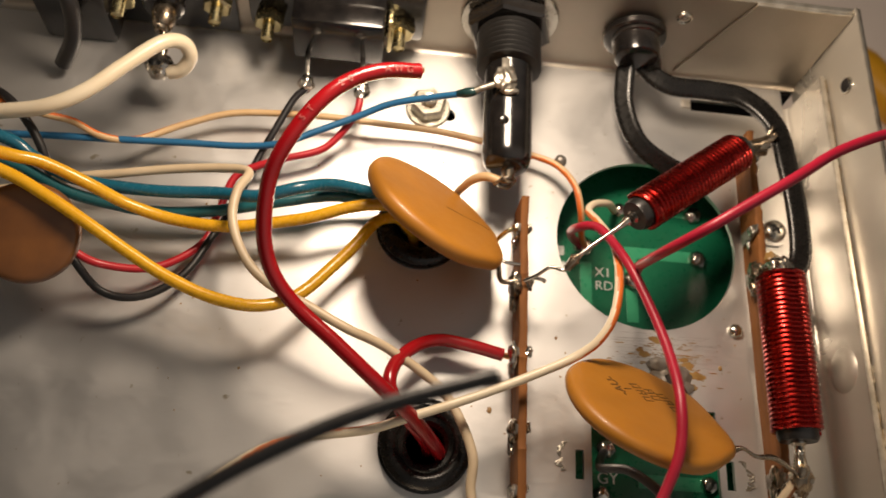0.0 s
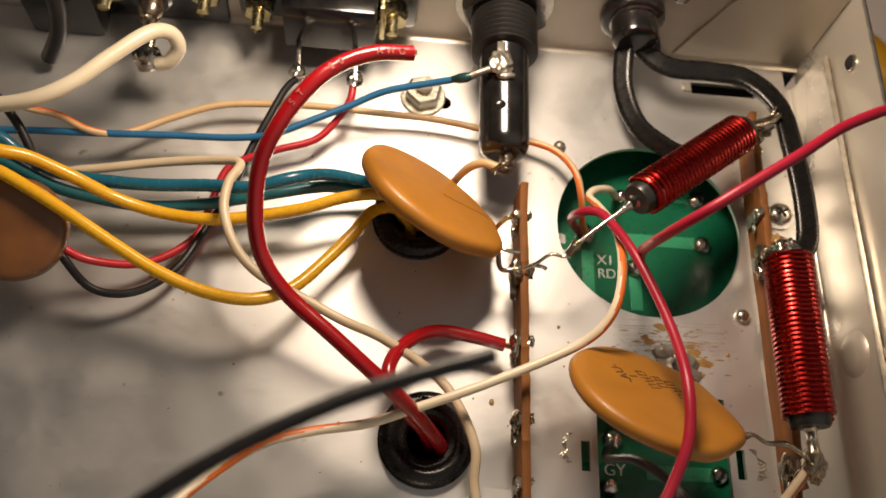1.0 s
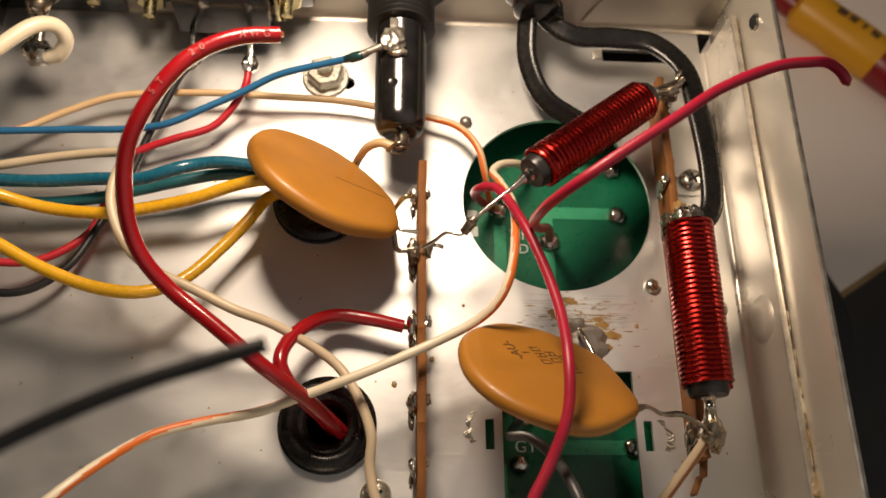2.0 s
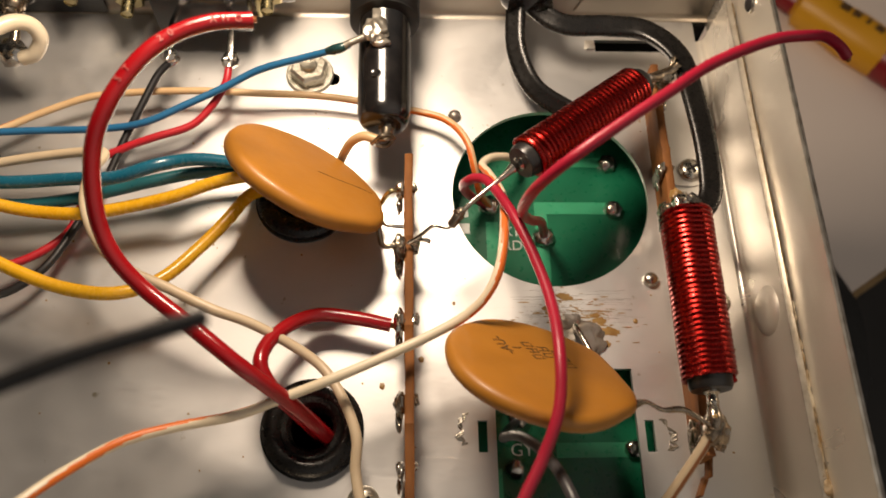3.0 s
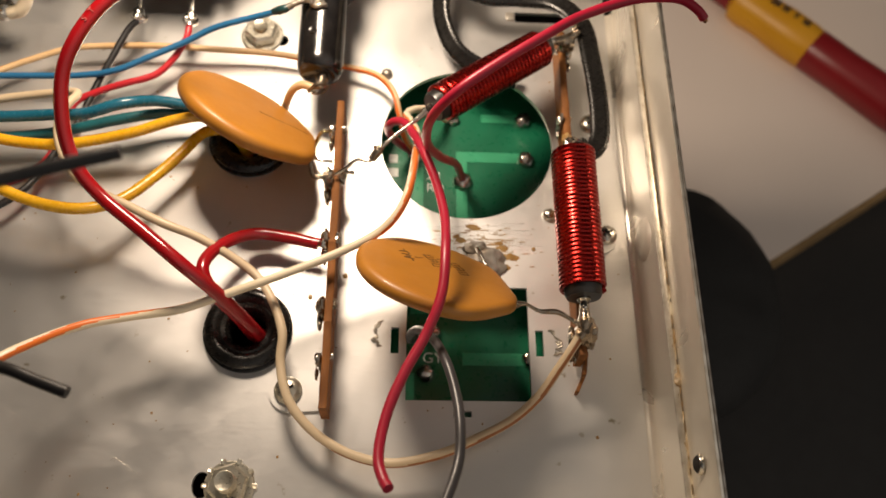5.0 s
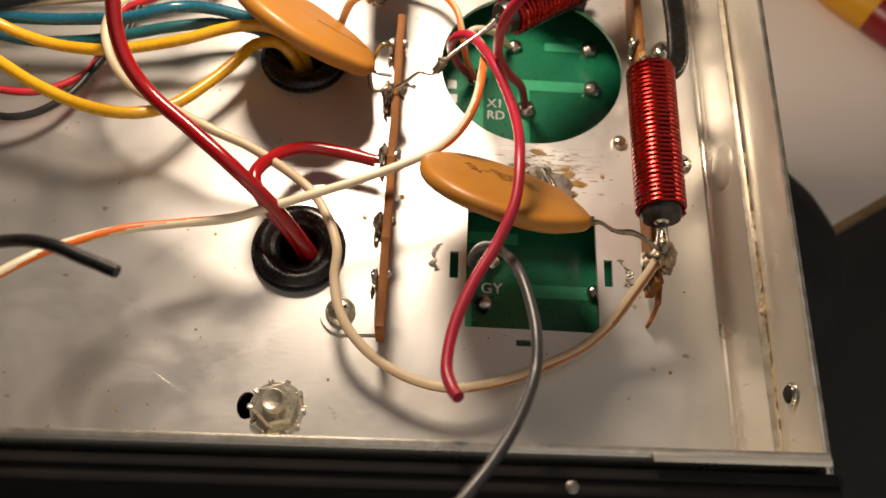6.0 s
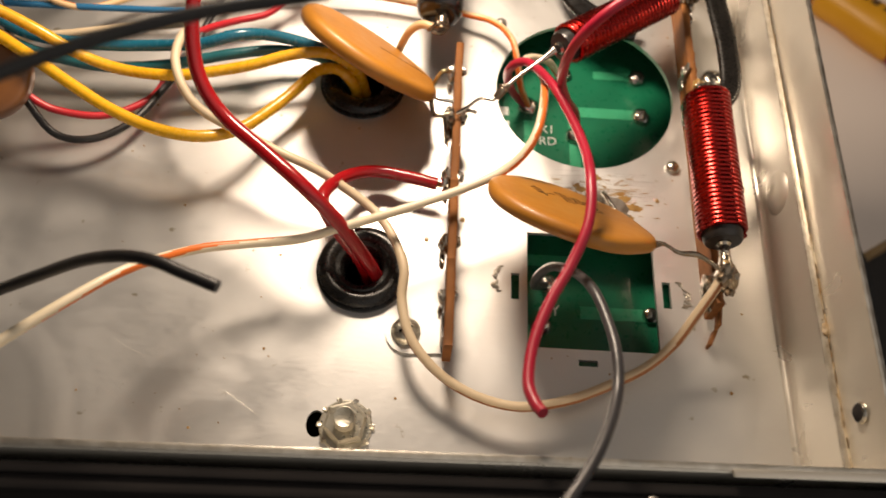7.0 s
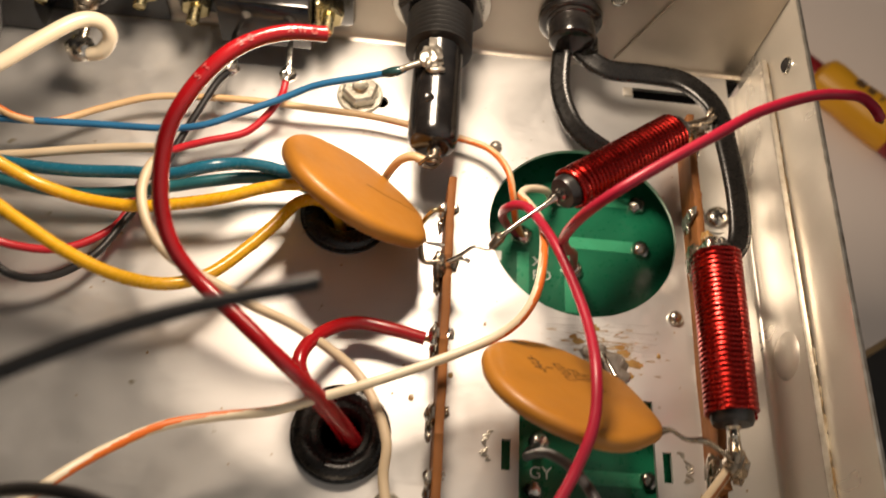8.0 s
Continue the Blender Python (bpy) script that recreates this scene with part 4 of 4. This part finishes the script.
part("scorched_end", g_tube(bmesh.new(), [(-2.78, 6.77, 1.58), (-2.64, 6.76, 1.64), (-2.50, 6.77, 1.70), (-2.38, 6.79, 1.74)], [0.078, 0.10, 0.088, 0.06], wobble=0.4), M["scorched"], blue_wire, "dark scorched insulation at the soldered end")
wire("striped_wire", [(-11.6, 5.7, 1.5), (-10.58, 5.62, 1.2), (-10.12, 5.64, 1.0), (-9.59, 5.49, 0.8), (-9.0, 5.6, 0.6), (-8.2, 6.09, 0.5), (-7.34, 6.46, 0.5), (-6.41, 6.58, 0.5), (-5.23, 6.62, 0.5), (-4.16, 6.61, 0.45), (-3.06, 6.60, 0.4), (-2.14, 6.47, 0.4), (-1.03, 6.23, 0.42), (-0.5, 5.98, 0.5), (-0.16, 5.49, 0.58), (-0.02, 4.98, 0.45), (0.13, 4.73, -0.1), (0.40, 4.81, -0.84)], 0.07, "tan", "thin cream wire with an orange stripe passing under the fuse holder", "thin wires", ("orange", 0.12, 0.28, 0.07))
wire("red_wire", [(-4.70, 6.98, 0.9), (-4.75, 6.61, 0.8), (-5.01, 6.22, 0.6), (-5.39, 5.83, 0.5), (-6.05, 5.56, 0.5), (-6.6, 5.35, 0.45), (-7.03, 5.06, 0.4), (-7.25, 4.32, 0.28), (-7.46, 3.6, 0.3), (-8.2, 2.99, 0.45), (-9.07, 2.87, 0.7), (-9.58, 3.0, 1.0), (-10.2, 3.4, 1.1)], 0.075, "redthin", "thin red wire from the socket pin under the bundle", "socket wires")
wire("black_wire", [(-5.83, 6.98, 0.9), (-6.06, 6.72, 0.8), (-6.39, 6.01, 0.6), (-6.62, 5.5, 0.45), (-6.94, 4.56, 0.3), (-7.26, 3.78, 0.35), (-7.65, 2.9, 0.45), (-8.3, 2.39, 0.5), (-8.99, 2.37, 0.62), (-9.5, 2.82, 1.0), (-10.0, 3.4, 1.1)], 0.075, "black", "thin black wire from the socket pin under the bundle", "socket wires")
wire("cream_wire", [(-12.2, 3.7, 0.9), (-11.2, 4.1, 0.85), (-9.83, 4.56, 0.8), (-9.21, 4.69, 0.8), (-8.16, 4.88, 0.85), (-7.16, 4.93, 1.0), (-6.62, 4.76, 1.25), (-6.74, 4.26, 1.42), (-6.74, 3.68, 1.45), (-6.48, 3.05, 1.40), (-6.02, 2.58, 1.33), (-5.2, 2.19, 1.25), (-4.51, 1.86, 1.2), (-3.76, 1.62, 1.0), (-2.84, 1.12, 0.72), (-2.40, 0.55, 0.78), (-2.12, -0.15, 0.82), (-2.12, -0.72, 0.72), (-1.97, -1.33, 0.68), (-1.66, -1.78, 0.62), (-1.22, -2.14, 0.55), (-0.64, -2.42, 0.55), (0.04, -2.53, 0.56), (0.83, -2.37, 0.56), (1.52, -2.08, 0.56), (2.20, -1.72, 0.58), (2.70, -1.30, 0.75), (3.02, -0.88, 1.05), (3.28, -0.52, 1.25), (3.42, -0.3, 1.36)], 0.088, "cream", "long cream and brown wire looped round the terminal strip's foot", "thin wires", ("brownstripe", 0.62, 0.13, 0.03))
wire("striped_wire", [(-8.2, -3.3, 3.1), (-7.2, -2.2, 2.85), (-6.48, -1.33, 2.45), (-6.02, -0.78, 1.95), (-5.52, -0.34, 1.5), (-4.83, -0.08, 1.25), (-3.96, 0.10, 1.2), (-3.2, 0.38, 1.24), (-2.42, 0.68, 1.28), (-1.72, 0.98, 1.30), (-1.0, 1.31, 1.34), (-0.41, 1.60, 1.47), (-0.05, 1.87, 1.70), (0.18, 2.31, 1.86), (0.30, 3.0, 1.82), (0.36, 3.85, 1.4), (0.22, 4.55, 0.9), (0.13, 5.0, 0.5), (0.33, 5.31, 0.25), (0.72, 5.53, -0.1), (1.05, 5.73, -0.75)], 0.082, "white", "white wire with an orange stripe sweeping across the grommet", "thin wires", ("orange", 0.56, 0.24, 0.125))
wire("crimson_wire", [(5.66, 5.16, 3.72), (5.50, 5.24, 3.86), (5.15, 5.22, 4.12), (4.72, 5.05, 4.36), (4.05, 4.84, 4.50), (3.08, 4.33, 4.62), (2.32, 3.78, 4.65), (1.62, 3.32, 4.55), (0.96, 2.92, 4.30), (0.55, 2.80, 3.65), (0.52, 3.05, 2.45), (0.85, 3.50, 1.2), (1.22, 3.95, 0.2), (1.43, 4.14, -0.75)], 0.088, "pink", "crimson wire rising from the board and bent over the chassis edge", "crimson wires", ends=[[(5.64, 5.17, 3.74), (5.71, 5.14, 3.66)]])
wire("crimson_wire", [(0.31, 4.82, -0.78), (-0.0, 4.73, -0.3), (-0.2, 4.57, 0.3), (-0.26, 4.42, 0.8), (-0.2, 4.31, 1.15), (-0.08, 4.26, 1.33), (0.12, 4.08, 1.50), (0.42, 3.25, 1.98), (0.67, 2.42, 2.24), (0.83, 1.48, 2.60), (0.83, 0.56, 3.02), (0.76, -0.26, 3.06), (0.50, -0.94, 2.95), (0.16, -1.58, 2.90), (-0.10, -2.26, 2.90), (-0.20, -2.90, 2.98), (-0.12, -3.25, 3.1), (-0.03, -3.42, 3.22)], 0.088, "pink", "crimson wire arching over the capacitor to a free end", "crimson wires")
wire("grey_wire", [(0.72, 0.45, -0.85), (0.46, 0.15, -0.3), (0.30, -0.1, 0.3), (0.29, -0.22, 0.95), (0.42, -0.36, 1.6), (0.66, -0.74, 2.22), (0.84, -1.28, 2.75), (0.98, -1.86, 2.98), (1.04, -2.48, 3.20), (0.98, -3.12, 3.36), (0.66, -3.92, 3.75), (0.2, -4.65, 4.05), (-0.35, -5.25, 4.2), (-1.3, -5.9, 4.1)], 0.082, "grey", "smooth grey wire arching from the board over the front edge")
wire("black_wire", [(-9.6, -2.4, 2.2), (-8.2, -2.05, 2.9), (-7.07, -1.90, 3.55), (-6.4, -1.88, 4.0), (-5.75, -1.96, 4.38), (-5.24, -2.10, 4.58), (-4.85, -2.25, 4.60), (-4.38, -2.42, 4.60)], 0.088, "black", "black wire with a free cut end over the base", "loose black wires")
wire("black_wire", [(-14.5, -3.3, 0.2), (-13.2, -6.2, 3.0), (-11.0, -7.6, 7.0), (-9.0, -7.0, 8.8), (-7.65, -5.03, 8.8), (-6.56, -3.16, 8.58), (-5.84, -2.40, 8.47), (-4.98, -1.75, 8.38), (-4.01, -1.22, 8.29), (-2.90, -0.80, 8.20)], 0.076, "black", "black wire standing high with a free cut end", "loose black wires")
wire("tan_wire", [(-1.82, 5.10, 1.22), (-2.08, 5.20, 1.18), (-2.31, 5.26, 0.90), (-2.47, 5.29, 0.48), (-2.58, 5.30, 0.09)], 0.088, "tan", "short tan wire from the fuse holder's lug to the base", "thin wires")
wire("black_wire", [(-12.2, 6.2, 1.2), (-11.3, 5.8, 1.5), (-10.75, 5.3, 1.4), (-10.45, 4.85, 1.1), (-10.3, 4.4, 0.7)], 0.085, "black", "black wire crossing the bundle", "bundle wires")
wire("black_cable", [(-12.6, 7.2, 1.2), (-11.6, 8.0, 1.9), (-11.0, 8.2, 2.2), (-10.5, 7.9, 1.8), (-10.55, 7.6, 1.0), (-10.9, 7.4, 0.3)], 0.17, "black", "thick black cable looping at the rear wall")

# ---- resistor-like joint between strip and first coil ----
link = thing("soldered_joint", (-0.5, 3.4, 1.3), "bare soldered wire joint between the strip and the coil", "joint")
bm = bmesh.new()
g_tube(bm, [(-1.3, 3.12, 1.05), (-1.08, 3.2, 1.18), (-0.85, 3.33, 1.30), (-0.62, 3.28, 1.34), (-0.54, 3.32, 1.36)], 0.035)
g_tube(bm, [(-1.15, 3.18, 1.1), (-0.98, 3.15, 1.12), (-0.9, 3.12, 1.1)], 0.04)
g_tube(bm, [(-0.44, 3.44, 1.44), (-0.2, 3.66, 1.55), (0.15, 3.93, 1.66), (0.36, 4.08, 1.74), (0.50, 4.20, 1.78)], [0.05, 0.045, 0.045, 0.06, 0.10], wobble=0.2)
part("lead", bm, M["solder"], link)
bm = bmesh.new()
g_tube(bm, [(-0.56, 3.30, 1.36), (-0.44, 3.44, 1.44), (-0.36, 3.54, 1.48)], [0.09, 0.10, 0.07], wobble=0.4)
g_tube(bm, [(-0.50, 3.52, 1.50), (-0.42, 3.46, 1.54), (-0.36, 3.40, 1.46)], 0.035)
part("sleeve", bm, M["flux"], link, "wrapped and soldered wire ends")
joint = thing("soldered_joint", (3.47, -0.3, 1.4), "lumpy solder joint at the foot of the upright coil", "joint")
bm = bmesh.new()
g_tube(bm, [(3.49, 0.26, 1.5), (3.49, 0.02, 1.47), (3.48, -0.2, 1.42), (3.5, -0.3, 0.9)], [0.08, 0.10, 0.13, 0.08], wobble=0.4)
g_blob(bm, (3.52, -0.24, 1.38), 0.19, (1.0, 1.3, 0.9), 1.4, 0.5)
g_blob(bm, (3.60, -0.38, 1.22), 0.13, (0.9, 1.1, 1.2), 6.4, 0.6)
part("solder", bm, M["flux"], joint)
part("flux_drop", g_blob(bmesh.new(), (3.47, -0.08, 1.56), 0.055, (1, 1.2, 0.7), 1.1, 0.2), M["rust"], joint, "amber drop of flux")
part("wire_end", g_tube(bmesh.new(), [(3.40, -0.30, 1.3), (3.28, -0.36, 1.28), (3.24, -0.52, 1.2), (3.27, -0.62, 1.1)], 0.035, wobble=0.4), M["flux"], joint)
joint = thing("soldered_joint", (3.46, 3.75, 1.4), "glossy flux-stained solder joint at the head of the upright coil", "joint")
bm = bmesh.new()
g_blob(bm, (3.44, 3.70, 1.50), 0.13, (1.0, 1.2, 1.0), 2.4, 0.4)
g_blob(bm, (3.54, 3.84, 1.36), 0.12, (1.1, 1.0, 1.1), 3.7, 0.6)
g_tube(bm, [(3.46, 3.6, 1.6), (3.44, 3.76, 1.4), (3.46, 3.85, 0.95)], [0.08, 0.10, 0.08], wobble=0.4)
part("solder", bm, M["solder"], joint)
part("flux_drop", g_blob(bmesh.new(), (3.40, 3.86, 1.46), 0.11, (0.9, 1.2, 0.8), 6.1, 0.4), M["rust"], joint, "amber crust of flux")
joint = thing("soldered_joint", (3.5, 6.55, 1.3), "flux-stained solder joint at the far end of the slung coil", "joint")
bm = bmesh.new()
g_tube(bm, [(3.24, 6.40, 1.38), (3.48, 6.50, 1.30), (3.72, 6.62, 1.30), (3.86, 6.72, 1.40)], [0.08, 0.12, 0.10, 0.07], wobble=0.5)
g_blob(bm, (3.60, 6.50, 1.18), 0.16, (1.1, 1.0, 1.2), 5.0, 0.6)
g_tube(bm, [(3.70, 6.6, 1.3), (3.78, 6.85, 1.38), (3.86, 6.9, 1.3)], 0.04)
g_tube(bm, [(3.58, 6.55, 1.3), (3.56, 6.6, 0.8)], 0.08)
part("solder", bm, M["flux"], joint)

# ---- scraped marks and specks on the base panel ----
marks = thing("panel_marks", (0.0, 0.0, 0.0), "raised burrs, specks and solder splashes on the base panel", "marks", kind="stuff")
bm = bmesh.new()
rng = random.Random(21)
for cx, cy, s in ((-0.22, 0.1, -1), (3.08, -0.05, 1)):
    for k in range(9):
        a = rng.uniform(-1.2, 1.2)
        g_tube(bm, [(cx + s * 0.15 * math.cos(a), cy + 0.24 * math.sin(a), 0.01), (cx + s * (0.2 + 0.1 * rng.random()) * math.cos(a + 0.3), cy + 0.3 * math.sin(a + 0.3), 0.02), (cx + s * 0.12 * math.cos(a + 0.6), cy + 0.3 * math.sin(a + 0.6), 0.01)], 0.014, 5, 3)
part("burr", bm, M["dross"], marks)
bm = bmesh.new()
for k in range(90):
    x, y = rng.uniform(-8, 4.7), rng.uniform(-3.4, 6.5)
    if math.hypot(x - 1.48, y - 4.63) > 2 and not (0.1 < x < 2.8 and -1.35 < y < 1.25):
        g_blob(bm, (x, y, 0.003), rng.uniform(0.008, 0.03), (1, 1, 0.3), k, 0.5, 1)
for x, y, r in ((-1.73, 0.87, 0.05), (2.85, 2.05, 0.045), (-0.45, 2.4, 0.03), (-1.05, 1.35, 0.05), (3.9, -1.9, 0.03)):
    g_blob(bm, (x, y, 0.004), r, (1, 1.2, 0.3), x, 0.4, 2)
part("speck", bm, M["rust"], marks)
bm = bmesh.new()
for line in ([(-5.1, -2.35), (-4.8, -2.55), (-4.5, -2.75)], [(-4.15, -2.85), (-3.85, -2.5), (-3.45, -2.22), (-3.1, -2.12)], [(-6.0, -2.9), (-5.95, -3.1)], [(-7.2, -1.5), (-6.7, -1.75), (-6.3, -1.8)], [(1.9, 2.2), (2.5, 2.16), (2.9, 2.15)], [(2.0, 2.35), (2.6, 2.3)], [(0.2, 2.3), (0.9, 2.34), (1.2, 2.3)], [(-1.2, -0.35), (-0.6, -0.36), (-0.1, -0.38)]):
    g_tube(bm, [(x, y, -0.0012) for x, y in line], 0.0017, 5, 4)
part("scratch", bm, M["edge"], marks, "fine bright scratches")

# ---- surroundings: dark desk, beige board, pouch and tool ----
tagged(obj("desk", g_box(bmesh.new(), (0, 10, -11.6), (160, 120, 2.0), 0.1), M["desk"], (0, 10, -12.6)), "dark desk top under everything", "desk", kind="structure")
u, w = Vector((4.6, 2.9, 0)).normalized(), Vector((-2.9, 4.6, 0)).normalized()
frame_m = Matrix(((u.x, w.x, 0, 11.95), (u.y, w.y, 0, 5.68), (0, 0, 1, 0), (0, 0, 0, 1)))
slab = thing("work_board", (22, 22, -10.6), "beige laminate board with a raw tan edge lying on the desk", "board")
bm = g_box(bmesh.new(), (0, 0, 0), (60, 40, 0.9), 0.03)
bm.transform(frame_m @ Matrix.Translation((20, 20.05, -10.1)))
part("core", bm, M["raw"], slab, "raw tan edge")
bm = g_box(bmesh.new(), (0, 0, 0), (60, 40, 0.08), 0.02)
bm.transform(frame_m @ Matrix.Translation((20, 20.25, -9.62)))
part("laminate", bm, M["laminate"], slab, "smooth beige laminate")
bm = bmesh.new()
g_lathe(bm, [(0, -2.0), (3.9, -2.0), (4.3, -1.2), (4.3, -0.4), (3.9, 0.3), (3.0, 0.7), (0, 0.8)], (8.35, 4.9, -9.0), (0, 0, 1), 56)
for v in bm.verts:
    v.co += Vector((0.06, 0.05, 0.08)) * noise.noise(v.co * 0.7) * 2
tagged(obj("black_pouch", bm, M["pouch"], (8.35, 4.9, -10.9)), "soft black rounded pouch lying against the chassis", "pouch")

tool = thing("tool_handle", (15, 15, -9.5), "yellow and dark red plastic tool handle lying on the board", "tool")
ta, tb = Vector((12.7, 17.25, -8.9)), Vector((20.0, 10.2, -8.9))
td = (tb - ta).normalized()
bm = g_lathe(bmesh.new(), [(0, 0), (0.55, 0.05), (0.8, 0.25), (0.85, 0.6), (0.78, 1.4), (0.85, 2.2), (0.84, 3.2), (0.80, 3.5)], ta, td, 32)
part("sleeve", bm, M["tool_yellow"], tool, "yellow sleeve")
part("grip", g_lathe(bmesh.new(), [(0, 3.45), (0.78, 3.45), (0.82, 3.6), (0.80, 5), (0.86, 7), (0.8, 9.5), (0, 9.9)], ta, td, 32), M["tool_red"], tool, "dark red grip")
part("tip", g_lathe(bmesh.new(), [(0, -3.0), (0.4, -3.0), (0.5, -2.4), (0.52, 0.1), (0, 0.1)], ta + Vector((0, 0, -0.1)), td, 24), M["tool_red"], tool, "dark red tip")
bm = bmesh.new()
tm = Matrix(((td.x, -td.y, 0, 0), (td.y, td.x, 0, 0), (0, 0, 1, 0), (0, 0, 0, 1)))
for k, s in enumerate((0.35, 0.28, 0.12, 0.3)):
    g_box(bm, ta + td * (1.5 + 0.45 * k) + Vector((0, 0, 0.80)) + Vector((td.y, -td.x, 0)) * -0.1, (s, 0.28, 0.1), 0, tm)
part("printed_mark", bm, M["print"], tool)
